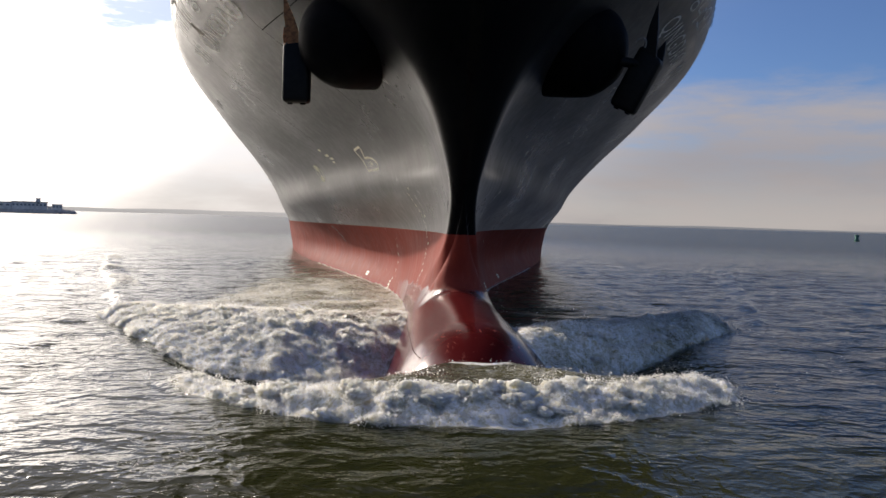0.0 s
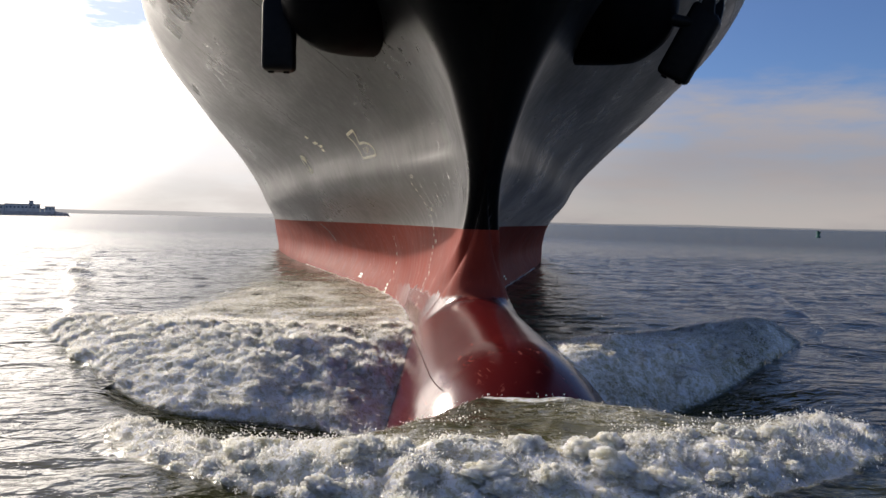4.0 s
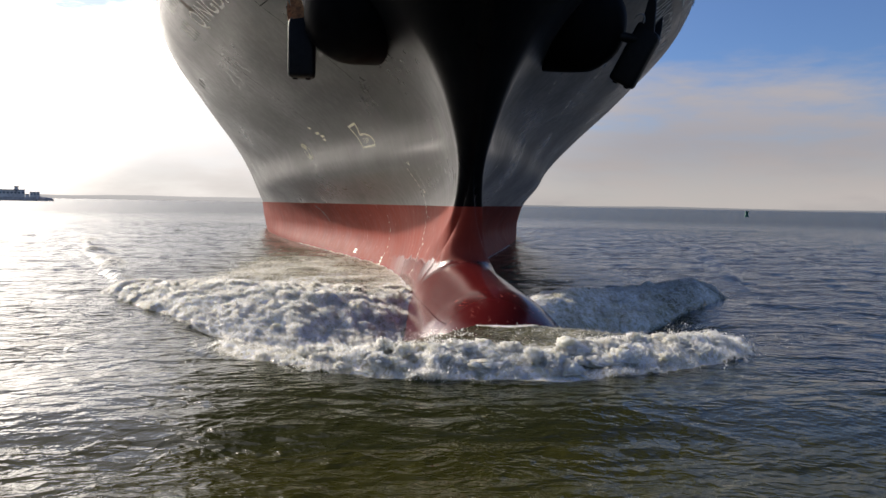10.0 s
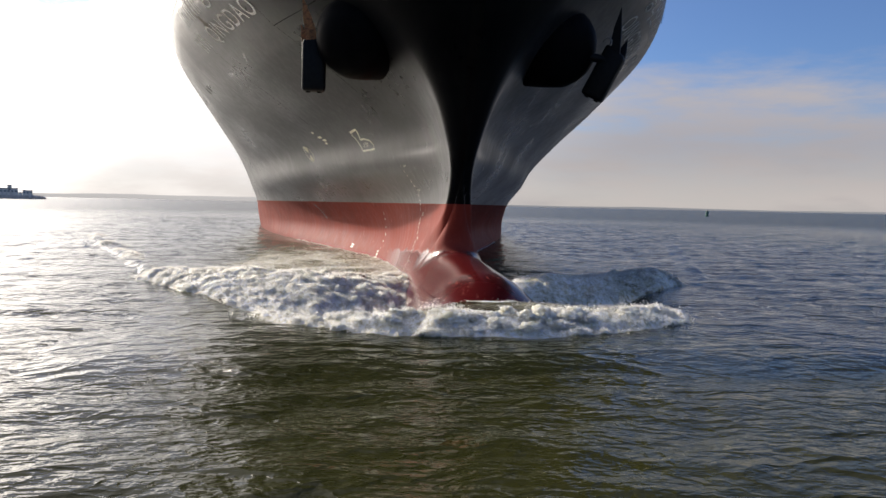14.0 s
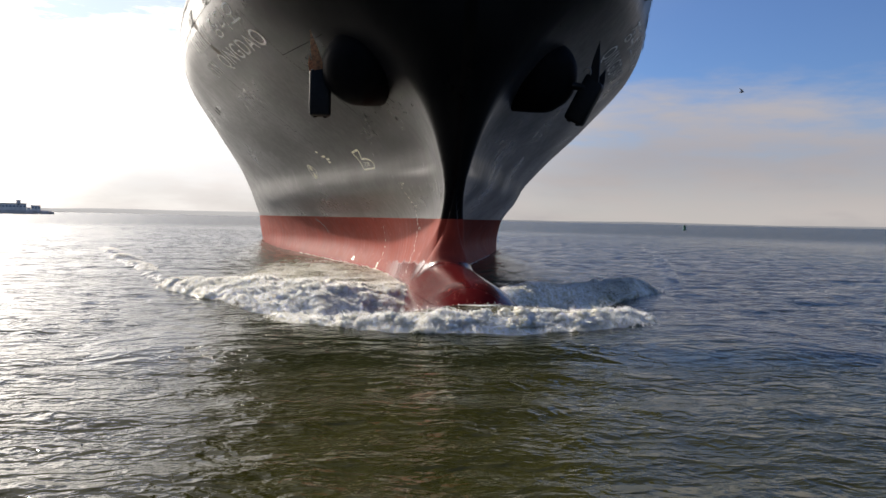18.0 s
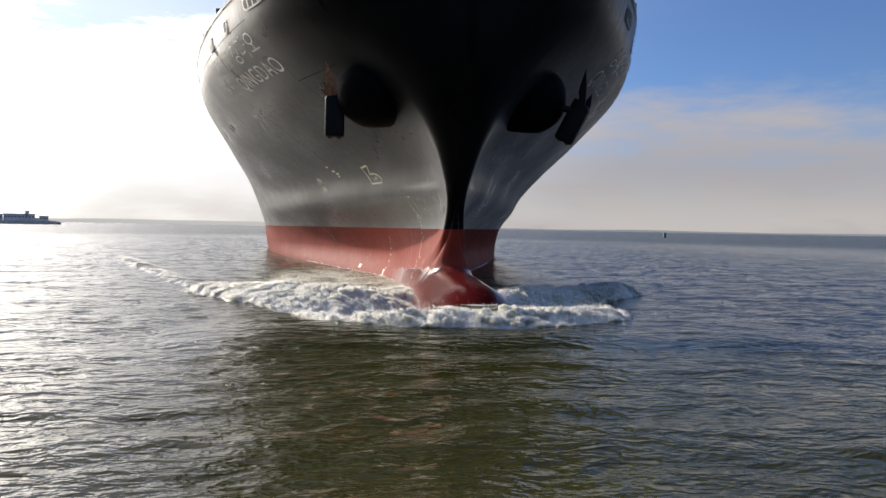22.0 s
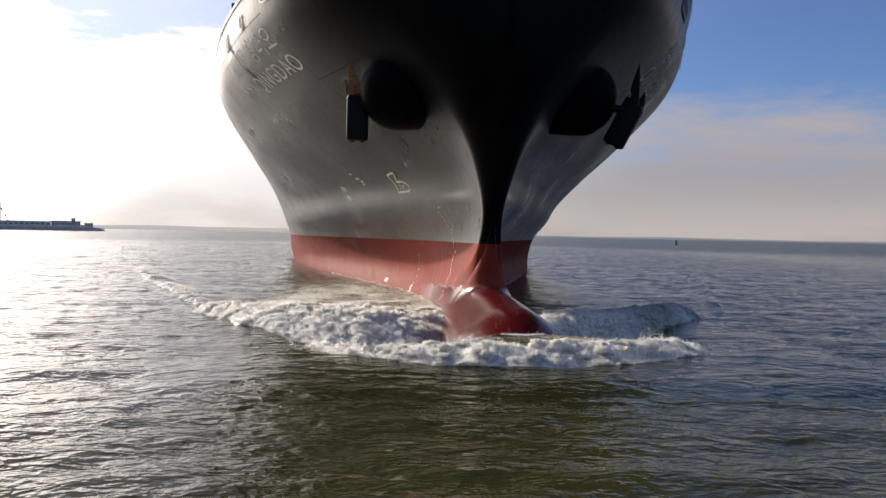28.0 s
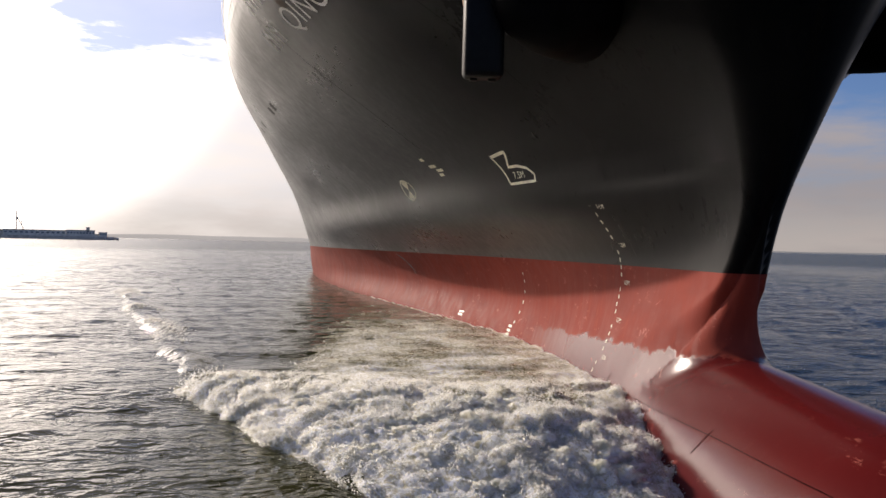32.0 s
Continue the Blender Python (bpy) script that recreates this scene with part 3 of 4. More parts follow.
def build_bow_wave():
    xs, ys = np.concatenate([np.arange(-27, -14, 0.2), np.arange(-14, 14, 0.07), np.arange(14, 27, 0.2)]), np.concatenate([np.arange(-16.4, -13, 0.2), np.arange(-13, 6, 0.07), np.arange(6, 40, 0.2)])
    gx, gy = np.meshgrid(xs, ys)
    wob = fractal(gx * 0.3, gy * 0.3, 3, 3) - 0.44
    z, foam, rough = bow_surface(gx + 0.9 * wob, gy + 1.5 * wob * np.clip((gy + 13) / 4, 0, 1))
    rough = rough * smooth((np.abs(gx) - 1.0) / 0.8 + np.clip((-7.4 - gy) * 2, 0, 1))
    wx = gx + 0.55 * (fractal(gx * 0.8, gy * 0.8, 3, 91) - 0.44) + 0.31 * gy
    wy = gy + 0.55 * (fractal(gx * 0.8 + 40, gy * 0.8, 3, 97) - 0.44) - 0.31 * gx
    puff = billow(wx * 1.35, wy * 1.2, 5, 11)
    fine = billow(wx * 4.3, wy * 3.9, 3, 29)
    drift = fractal(gx * 0.45, gy * 0.45, 3, 41)
    ragged = 0.65 + 0.9 * (fractal(gx * 0.9, gy * 0.6, 4, 81) - 0.2)
    foam = np.clip(foam * np.clip(ragged, 0.5 + 0.2 * smooth(rough), 1.15), 0, 1)
    lift = np.where(gx > 0, np.where(gy > front_toe(gx) + 2.5, 0.7, 1.0), 1.0) * rough * smooth((rough - 0.1) / 0.8) * (0.34 * (puff - 0.28) * (0.3 + 1.5 * drift) + 0.13 * (fine - 0.3) + 0.12 * (fractal(wx * 2.3, wy * 2.3, 4, 71) - 0.45) + 0.08 * (fractal(gx * 6.5, gy * 6.5, 2, 73) - 0.4))
    calm = 0.07 * (fractal(gx * 0.8, gy * 1.5, 4, 51) - 0.45) + 0.42 * foam * (fractal(gx * 0.8, gy * 1.9, 4, 61) - 0.45)
    ax = np.abs(gx)
    lane = (ax < LANE + 5.5) & (gy < 37)
    brim = np.where(lane & (gy < 36), 0.06 - 0.26 * smooth((ax - LANE - 0.2) / 5.2) - 0.22 * (1 - smooth((gy + 16.4) / 3.0)), -0.16)
    zz = z + lift + calm * (1 - rough) + brim * (1 - smooth((z - 0.1) / 0.3))
    foam = np.maximum(foam, 0.95 * smooth(1.3 - np.abs(outside(gx, gy, zz)) / np.where(gy < -4, 0.05, 0.14)) * (gy < 34))  # a rim of foam along the hull
    yy = gy - 0.8 * np.clip(lift, 0, 1) * smooth((rough - 0.2) / 0.5)
    keep = ((z > 0.03) | lane).reshape(-1)
    verts = np.stack([gx, yy, zz], -1).reshape(-1, 3)
    faces = [f for f in grid_faces(len(ys), len(xs)) if keep[f[0]] and keep[f[1]] and keep[f[2]] and keep[f[3]]]
    used = sorted({v for f in faces for v in f})
    index = {v: k for k, v in enumerate(used)}
    data = mesh_of("bow_wave", verts[used].tolist(), [tuple(index[v] for v in f) for f in faces], BOW_WATER)
    data.attributes.new("foam", "FLOAT", "POINT").data.foreach_set("value", foam.reshape(-1)[used].astype(np.float32))
    # bits of froth that stand off the breakers, thickest in bands and on the puffs
    draw = np.random.RandomState(58)
    bands = (0.25 + smooth((fractal(gx * 2.6, gy * 1.3, 3, 17) - 0.36) / 0.22)) * (0.35 + smooth((puff - 0.25) / 0.3))
    weight = (smooth((rough - 0.25) / 0.6) * foam * bands * np.where((gx > 0) & (gy > front_toe(gx) + 2.5), 0.5, 1.0) * (0.5 + np.where(gx > 0, 0.1, 0.2) * (gy < front_toe(gx) + 1.6)) + 0.30 * foam * (gx < -11.5) * (gy > 5) * smooth((fractal(gx * 0.55, gy * 0.4, 3, 19) - 0.46) / 0.1)).reshape(-1)
    area = (np.gradient(ys)[:, None] * np.gradient(xs)[None, :]).reshape(-1)
    weight = (weight + 0.02 * (foam * (foam > 0.3) * smooth((fractal(gx * 0.8, gy * 1.9, 4, 61) - 0.45) / 0.15)).reshape(-1)) * area
    pick = draw.choice(weight.size, 126000, p=weight / weight.sum())
    radius = np.clip(0.0065 * draw.random_sample(pick.size) ** -0.45, 0, 0.015)
    spot = verts[pick] + draw.normal(0, 0.022, (pick.size, 3)) + np.array([0, -0.02, 0.0]) + np.array([0, 0, 1.0]) * (0.3 * radius + 0.02 * draw.random_sample(pick.size) ** 4)[:, None]
    shape = np.array([(1, 0, 0), (-1, 0, 0), (0, 1, 0), (0, -1, 0), (0, 0, 1), (0, 0, -1)], float)
    shape = shape[None] * draw.uniform(0.5, 1.5, (pick.size, 6, 1)) + draw.normal(0, 0.25, (pick.size, 6, 3))
    points = (spot[:, None] + shape * radius[:, None, None]).reshape(-1, 3)
    sides = np.array([(0, 2, 4), (2, 1, 4), (1, 3, 4), (3, 0, 4), (2, 0, 5), (1, 2, 5), (3, 1, 5), (0, 3, 5)])
    sides = (np.arange(pick.size)[:, None, None] * 6 + sides[None]).reshape(-1, 3)
    bits, third = [], pick.size // 3
    for k in range(3):
        data_k = mesh_of("froth", points[k * third * 6 : (k + 1) * third * 6].tolist(), sides[: third * 8].tolist(), FROTH)
        bits.append(tagged(new("froth", data_k), "ragged white froth on the breaking bow wave", "froth", kind="stuff"))
    return tagged(new("bow_wave", data), "breaking bow wave of white foam and green water", "wave", kind="stuff"), bits


bow_wave, froth_bits = build_bow_wave()


def lump_mesh(seed):
    """A billow of foam: round knobs on knobs, flat below."""
    bm = bmesh.new()
    bmesh.ops.create_icosphere(bm, subdivisions=4, radius=1.0)
    shift = Vector((seed * 7.3, seed * 3.1, seed * 5.7))
    for v in bm.verts:
        p = v.co.copy()
        knob = abs(noise.noise(p * 1.5 + shift)) + 0.55 * abs(noise.noise(p * 3.3 + shift)) + 0.32 * abs(noise.noise(p * 7.0 + shift)) + 0.2 * abs(noise.noise(p * 15.0 + shift))
        v.co = p * (0.55 + 0.62 * knob)
        v.co.z *= 0.8 if v.co.z > 0 else 0.5
    data = bpy.data.meshes.new("foam_billow")
    bm.to_mesh(data)
    bm.free()
    data.materials.append(BILLOW)
    data.shade_smooth()
    return data


def build_lumps():
    """Billows that roll down the breakers: the way of each from crest to toe, its size, phase and period."""
    draw = random.Random(91)
    meshes = [lump_mesh(k) for k in range(7)]
    out = []
    for k in range(270):
        if k < 90:  # the roll ahead of the bulb
            x = draw.uniform(-4.6, 4.4)
            toe = float(front_toe(np.array([x]))[0])
            way = [(x, toe + 1.9), (x * 1.02, toe + 0.75)]
            size = draw.uniform(0.12, 0.24) * (1 - 0.07 * abs(x))
        elif k < 245:  # starboard breaker
            ax = 2.9 + 7.5 * draw.random() ** 1.4
            low, top = -5.0 + 0.3 * max(ax - 5.5, 0) ** 1.8, -0.7 + 0.030 * ax * ax
            a = draw.uniform(0.32, 0.95)
            way = [(-ax, low + (top - low) * a), (-ax, low + (top - low) * (a - 0.22))]
            size = draw.uniform(0.14, 0.36) * (1 - 0.05 * ax)
        else:  # port breaker
            ax = draw.uniform(3.0, 9.0)
            low, top = -5.8 + 0.05 * ax + 0.078 * ax * ax, -4.7 + 0.5 * ax + 0.028 * ax * ax
            way = [(ax, low + (top - low) * 0.75), (ax, low + (top - low) * 0.3)]
            size = draw.uniform(0.14, 0.26) * (1 - 0.05 * ax)
        spots = []
        for q in range(5):
            x, y = (way[0][i] + (way[1][i] - way[0][i]) * q / 4 for i in range(2))
            spots.append(Vector((x, y, float(bow_surface(np.array([x]), np.array([y]))[0][0]))))
        ob = new("foam_billow", meshes[k % 7])
        ob.scale = (size * draw.uniform(1.0, 1.7), size, size * draw.uniform(0.8, 1.1))
        tagged(ob, "billow of white foam rolling on the breaker", "foam", "billows on the bow wave", "stuff")
        out.append((ob, spots, size, draw.random(), draw.uniform(1.3, 2.4), draw.uniform(-40, 40)))
    return out


lumps = build_lumps()


def splash_mesh(seed):
    """A tuft of drops and threads of water flung up out of the breaker."""
    rng = random.Random(400 + seed)
    bm = bmesh.new()
    jets = [(rng.gauss(0, 0.30), rng.gauss(0, 0.10), rng.uniform(0.12, 0.42), rng.uniform(-0.35, 0.35)) for k in range(9)]
    for k in range(240):
        x, y, tall, lean = jets[k % 9]
        s = rng.random() ** 1.3
        r = (0.010 - 0.006 * s) * rng.uniform(0.5, 1.2)
        at = (x + lean * s * tall + rng.gauss(0, 0.015 + 0.05 * s), y - 0.25 * s * tall + rng.gauss(0, 0.02 + 0.04 * s), s * tall)
        long = Matrix.Diagonal((1, 1, rng.uniform(1.0, 1.9), 1))
        bmesh.ops.create_icosphere(bm, subdivisions=1, radius=r, matrix=Matrix.Translation(at) @ Matrix.Rotation(lean, 4, "Y") @ long)
    data = bpy.data.meshes.new("splash")
    bm.to_mesh(data)
    bm.free()
    data.materials.append(FROTH)
    data.shade_smooth()
    return data


def build_splashes():
    """Splashes on the breakers: place, size, phase and period of each."""
    rng = random.Random(23)
    meshes = [splash_mesh(k) for k in range(6)]
    out = []
    for k in range(60):
        if k < 36:
            x = -6.4 + 11.0 * (k + rng.random() * 0.9) / 36
            y = float(front_toe(np.array([x]))[0]) + rng.uniform(0.5, 1.7)
        else:
            x = -(2.6 + 7.5 * (k - 36 + rng.random() * 0.7) / 24)
            low, top = -5.0 + 0.3 * max(-x - 5.5, 0) ** 1.8, -1.4 + 0.030 * x * x
            y = low + (top - low) * rng.uniform(0.05, 0.9)
        z = float(bow_surface(np.array([x]), np.array([y]))[0][0])
        ob = new("splash", meshes[k % 6])
        size = rng.uniform(0.55, 1.15)
        ob.scale = (size, size, size)
        tagged(ob, "small splash of white drops on the breaker", "splash", "splashes on the bow wave", "stuff")
        out.append((ob, (x, y, z), size, rng.random() * 6.28, rng.uniform(1.6, 2.8)))
    return out


splashes = build_splashes()


def build_spray():
    """Drops flung up over the breakers, one cloud of them."""
    rng = random.Random(31)
    bm = bmesh.new()
    for k in range(450):
        x = rng.gauss(0, 5.0)
        if rng.random() < 0.5:
            y = float(front_toe(np.array([x]))[0]) + 0.2 + abs(rng.gauss(0, 0.7))
        else:
            x = math.copysign(rng.uniform(2.4, 10), x)
            low, top = -5.0 + 0.3 * max(abs(x) - 5.5, 0) ** 1.8, -1.4 + 0.032 * x * x
            y = low + (top - low) * rng.random()
        z = float(bow_surface(np.array([x]), np.array([y]))[0][0]) + 0.12 + abs(rng.gauss(0, 0.13))
        r = rng.uniform(0.003, 0.008)
        bmesh.ops.create_icosphere(bm, subdivisions=1, radius=r, matrix=Matrix.Translation((x, y, z)))
    data = bpy.data.meshes.new("spray")
    bm.to_mesh(data)
    bm.free()
    data.materials.append(FROTH)
    return tagged(new("spray", data), "fine drops of spray over the bow wave", "spray", kind="stuff")


spray = build_spray()

# ---- marks and fittings on the hull ----
def skins(y, z, side, proud):
    """Points on the hull's side for arrays of y and z, a little proud of it."""
    y, z = np.asarray(y, float), np.asarray(z, float)
    e = 0.05
    b = breadth(y, z)
    dy = (breadth(y + e, z) - breadth(y - e, z)) / (2 * e)
    dz = (breadth(y, z + e) - breadth(y, z - e)) / (2 * e)
    out = np.stack([np.full(y.shape, float(side)), -dy, -dz], -1)
    out /= np.linalg.norm(out, axis=-1, keepdims=True)
    return np.stack([side * b, y, z], -1) + out * proud


def stroke(points, width, side=-1, proud=0.012, closed=False, step=0.25):
    """A painted or welded line along points (y, z) of the hull's side."""
    pts = [np.array(p, float) for p in points]
    if closed:
        pts.append(pts[0])
    line = []
    for a, b in zip(pts, pts[1:]):
        n = max(1, int(np.hypot(*(b - a)) / step))
        line += [a + (b - a) * k / n for k in range(n)]
    line.append(pts[-1])
    line = np.array(line)
    way = np.gradient(line, axis=0)
    way /= np.linalg.norm(way, axis=1, keepdims=True) + 1e-9
    across = np.stack([-way[:, 1], way[:, 0]], -1) * width / 2
    left, right = line + across, line - across
    v1 = skins(left[:, 0], left[:, 1], side, proud)
    v2 = skins(right[:, 0], right[:, 1], side, proud)
    n = len(line)
    verts = np.concatenate([v1, v2])
    return verts.tolist(), [(k, k + 1, n + k + 1, n + k) for k in range(n - 1)]


def joined(*pieces):
    verts, faces = [], []
    for v, f in pieces:
        faces += [tuple(i + len(verts) for i in face) for face in f]
        verts += v
    return verts, faces


def patch(outline, side=-1, proud=0.010):
    """A filled shape on the hull's side, fanned from its middle."""
    o = np.array(outline, float)
    mid = o.mean(0)
    inner = mid + (o - mid) * 0.5
    allp = np.concatenate([o, inner, [mid]])
    v = skins(allp[:, 0], allp[:, 1], side, proud)
    n = len(o)
    faces = [(k, (k + 1) % n, n + (k + 1) % n, n + k) for k in range(n)] + [(n + k, n + (k + 1) % n, 2 * n) for k in range(n)]
    return v.tolist(), faces


def bar(y, z, w, h, side=-1, proud=0.012):
    return patch([(y - w / 2, z - h / 2), (y + w / 2, z - h / 2), (y + w / 2, z + h / 2), (y - w / 2, z + h / 2)], side, proud)


def mark(name, shape, mat=None, label="", parent=None):
    mat = mat or WHITE
    return part(name, mesh_of(name, shape[0], shape[1], mat, False), mat, parent or ship, label)


def lettering(text, y, z, size, side=-1, stretch=1.0):
    """Writing on the hull's side from the built-in font; y, z: its lower left corner as one reads it."""
    curve = bpy.data.curves.new("lettering", "FONT")
    curve.body, curve.size, curve.space_character = text, size, 1.12
    ob = new("lettering", curve)
    bpy.context.view_layer.update()
    flat = ob.evaluated_get(bpy.context.evaluated_depsgraph_get()).to_mesh()
    u = np.array([v.co[:2] for v in flat.vertices])
    faces = [tuple(p.vertices) for p in flat.polygons]
    bpy.data.objects.remove(ob)
    v = skins(y + side * u[:, 0] * stretch, z + u[:, 1], side, 0.014)
    return v.tolist(), faces


# weld seams of the plating
for side in (-1, 1):
    for line in ([(2.2, 12.5), (44, 12.5)], [(1.4, 10.15), (46, 10.15)], [(0.6, 8.2), (50, 8.2)], [(0.2, 5.9), (50, 5.9)], [(4.75, 10.15), (4.9, 13.6)], [(0.85, 8.3), (0.7, 6.4)], [(11.2, 3.2), (11.2, 10.1)], [(18.5, 3.2), (18.5, 13.8)], [(27, 3.2), (27, 13.8)], [(4.0, 3.3), (4.0, 8.1)]):
        mark("weld_seam", stroke(line, 0.035, side, 0.006, step=0.8), UPPER)
    mark("weld_seam", stroke([(13.2, 0.08), (9.0, 0.0), (4.1, 0.07), (0.3, 0.17), (-2.5, 0.28), (-4.0, 0.31), (-5.4, 0.34), (-6.3, 0.32)], 0.012, side, 0.004), RED_SEAM)
    for y in (3.7, -2.2):
        mark("weld_seam", stroke([(y, 0.36), (y + 0.2, -0.1)], 0.025, side, 0.005), RED_SEAM)
for line in ([(4.95, 13.1), (4.55, 11.9), (4.85, 10.3), (4.6, 9.2), (4.5, 7.6)], [(4.9, 10.2), (2.4, 10.22), (0.9, 10.28)], [(4.95, 13.05), (12.0, 12.9), (20.0, 12.8)], [(13.5, 12.8), (13.2, 10.0), (12.9, 7.0)]):
    mark("plate_butt", stroke(line, 0.028, -1, 0.007, step=0.5), SEAM, "dark line of a plate joint")
mark("weld_seam", stroke([(-0.05, 1.32), (-0.16, 1.6)], 0.04, -1, 0.012, step=0.05), RED)
mark("weld_seam", stroke([(-0.10, 2.2), (-0.35, 3.0)], 0.03, -1, 0.012, step=0.1), RED)

# bulb symbol with its figure, thruster symbol, small notices
bulb_sign = mark("bulb_symbol", joined(stroke([(9.08, 6.32), (8.10, 6.40), (8.52, 5.96), (7.98, 5.96), (7.52, 5.86), (7.24, 5.65), (7.30, 5.46), (8.78, 5.46)], 0.085, closed=True, step=0.1)), WHITE, "pale outline of a bulbous bow painted on the plating")
mark("lettering", lettering("7.5M", 8.43, 5.60, 0.30), WHITE, "draught figure seven and a half metres", bulb_sign)
ring = [(17.5 + 0.62 * math.cos(a), 5.78 + 0.40 * math.sin(a)) for a in np.linspace(0, 2 * math.pi, 25)[:-1]]
thruster = mark("thruster_symbol", stroke(ring, 0.07, closed=True, step=0.2), WHITE, "white ring with a cross for the bow thruster")
for a0 in (math.pi / 4 + 0.15, 5 * math.pi / 4 + 0.15):
    wedge = [(17.5, 5.78)] + [(17.5 + 0.55 * math.cos(a), 5.78 + 0.35 * math.sin(a)) for a in np.linspace(a0, a0 + math.pi / 2 - 0.3, 8)]
    mark("blade", patch(wedge), WHITE, "", thruster)
for y, z, w in ((13.75, 6.68, 0.30), (13.45, 6.42, 0.55), (13.15, 6.26, 0.50), (13.3, 6.11, 0.35)):
    mark("notice", bar(y, z, w, 0.10))

# draught marks: metre figures and bars between them
for side in (-1, 1):
    scale = mark("draught_scale", bar(5.02, 4.62, 0.02, 0.02, side), WHITE, "white draught marks down the stem plating")
    for k in range(25):
        z = 4.60 - 0.2 * k
        y = 5.05 - 0.10 * abs(z - 2.0) ** 0.5 + (0.35 * max(0, 0.9 - z))
        if k % 5 == 0:
            for n, letter in enumerate(f"{14 - k // 5}M"):
                mark("figure", lettering(letter, y + side * (0.18 + 0.105 * n), z - 0.06, 0.17, side), WHITE, "", scale)
        else:
            mark("tick", bar(y, z, 0.05, 0.10, side), WHITE, "", scale)
    second = mark("draught_scale", bar(12.75, 2.5, 0.05, 0.10, side), WHITE, "row of faint draught marks")
    for k in range(6):
        mark("tick", bar(12.85 + 0.2 * k, 2.2 - 0.4 * k, 0.06, 0.12, side), WHITE, "", second)
    for dz in (0.0, 0.16, 0.32):
        mark("tick", bar(13.9, 0.42 - dz, 0.34, 0.09, side), WHITE, "", second)
    for dz in (0.0, 0.13):
        mark("notice", bar(19.3, 0.48 - dz, 0.5, 0.08, side))

# the ship's name
for side, y_name in ((-1, 11.55), (1, 4.35)):
    name = mark("name_lettering", lettering("QINGDAO", y_name, 10.72, 0.92, side, 1.42), FADED, "faded pale name lettering on the bow")
    upper = mark("name_lettering", lettering("칭다오", 8.95 if side < 0 else 4.4, 11.72, 1.1, side, 1.25), FADED, "faded pale name lettering above")
    for k in range(2):
        y = (14.35 - 1.0 * k) if side < 0 else (13.0 + 1.0 * k)
        mark("letter_bar", joined(stroke([(y, 10.74), (y - 0.05, 11.36)], 0.13, side), stroke([(y - 0.5, 10.74), (y - 0.5, 11.36)], 0.13, side), stroke([(y, 11.30), (y - 0.5, 11.05)], 0.11, side)), FADED)
    for k in range(3):
        y = (13.3 - 1.35 * k) if side < 0 else (9.8 + 1.35 * k)
        mark("letter_bar", joined(stroke([(y, 11.75), (y, 12.55)], 0.12, side), stroke([(y - 0.45, 11.75), (y - 0.45, 12.55)], 0.12, side), stroke([(y - 0.8, 11.75), (y - 0.8, 12.55)], 0.10, side)), FADED)
mark("rust_stain", patch([(10.3, 11.2), (10.9, 11.3), (11.6, 12.9), (10.9, 13.2), (10.5, 12.4)], -1, 0.008), RUST_STAIN, "brown rust run below a fairlead")
mark("scrape", stroke([(27.6, 2.9), (26.9, 2.6), (26.4, 2.2), (26.2, 1.9)], 0.10, -1), UPPER, "dark scrape through the red paint")
for y, z in ((22.6, 10.02), (23.7, 10.0), (29.6, 10.18), (32.3, 10.25)):
    mark("drain_opening", bar(y, z, 0.55, 0.34), BLACK, "small dark opening in the side")


# fairleads in the bulwark
def fairlead(y, z, w, h, side, rollers=0):
    loop = [(y + w / 2 * math.copysign(abs(math.cos(a)) ** 0.6, math.cos(a)), z + h / 2 * math.copysign(abs(math.sin(a)) ** 0.6, math.sin(a))) for a in np.linspace(0, 2 * math.pi, 29)[:-1]]
    lead = mark("fairlead", patch(loop, side, 0.02), BLACK, "dark fairlead opening with a worn steel rim")
    mark("rim", stroke(loop, 0.09, side, 0.07, closed=True, step=0.1), STEEL, "", lead)
    for k in range(rollers):
        yk = y - w / 2 + w * (k + 1) / (rollers + 1)
        mark("roller", stroke([(yk, z - h / 2 + 0.05), (yk, z + h / 2 - 0.05)], 0.12, side, 0.06), STEEL, "", lead)


for side in (-1, 1):
    fairlead(8.0, 13.4, 0.75, 0.62, side)
    fairlead(3.4, 13.62, 2.3, 0.62, side, 3)
    fairlead(12.1, 13.35, 1.3, 0.75, side, 4)
    fairlead(22.3, 13.3, 0.9, 0.62, side)
    rail = [(y, BULWARK - 0.05) for y in np.concatenate([np.arange(-4.1, 10, 0.5), np.arange(10, 60, 2)])]
    mark("bulwark_rail", stroke(rail, 0.14, side, 0.05, step=0.6), UPPER)
    for y in (6.4, 9.9, 15.8, 24.5, 26.0):
        at = skins(np.array([y]), np.array([14.35]), side, -0.25)[0]
        part("rail_fitting", box((0.35, 0.5, 0.9 if y < 7 else 0.45), (at[0], y, at[2] + (0.45 if y < 7 else 0.2)), 0.05), BLACK, ship)


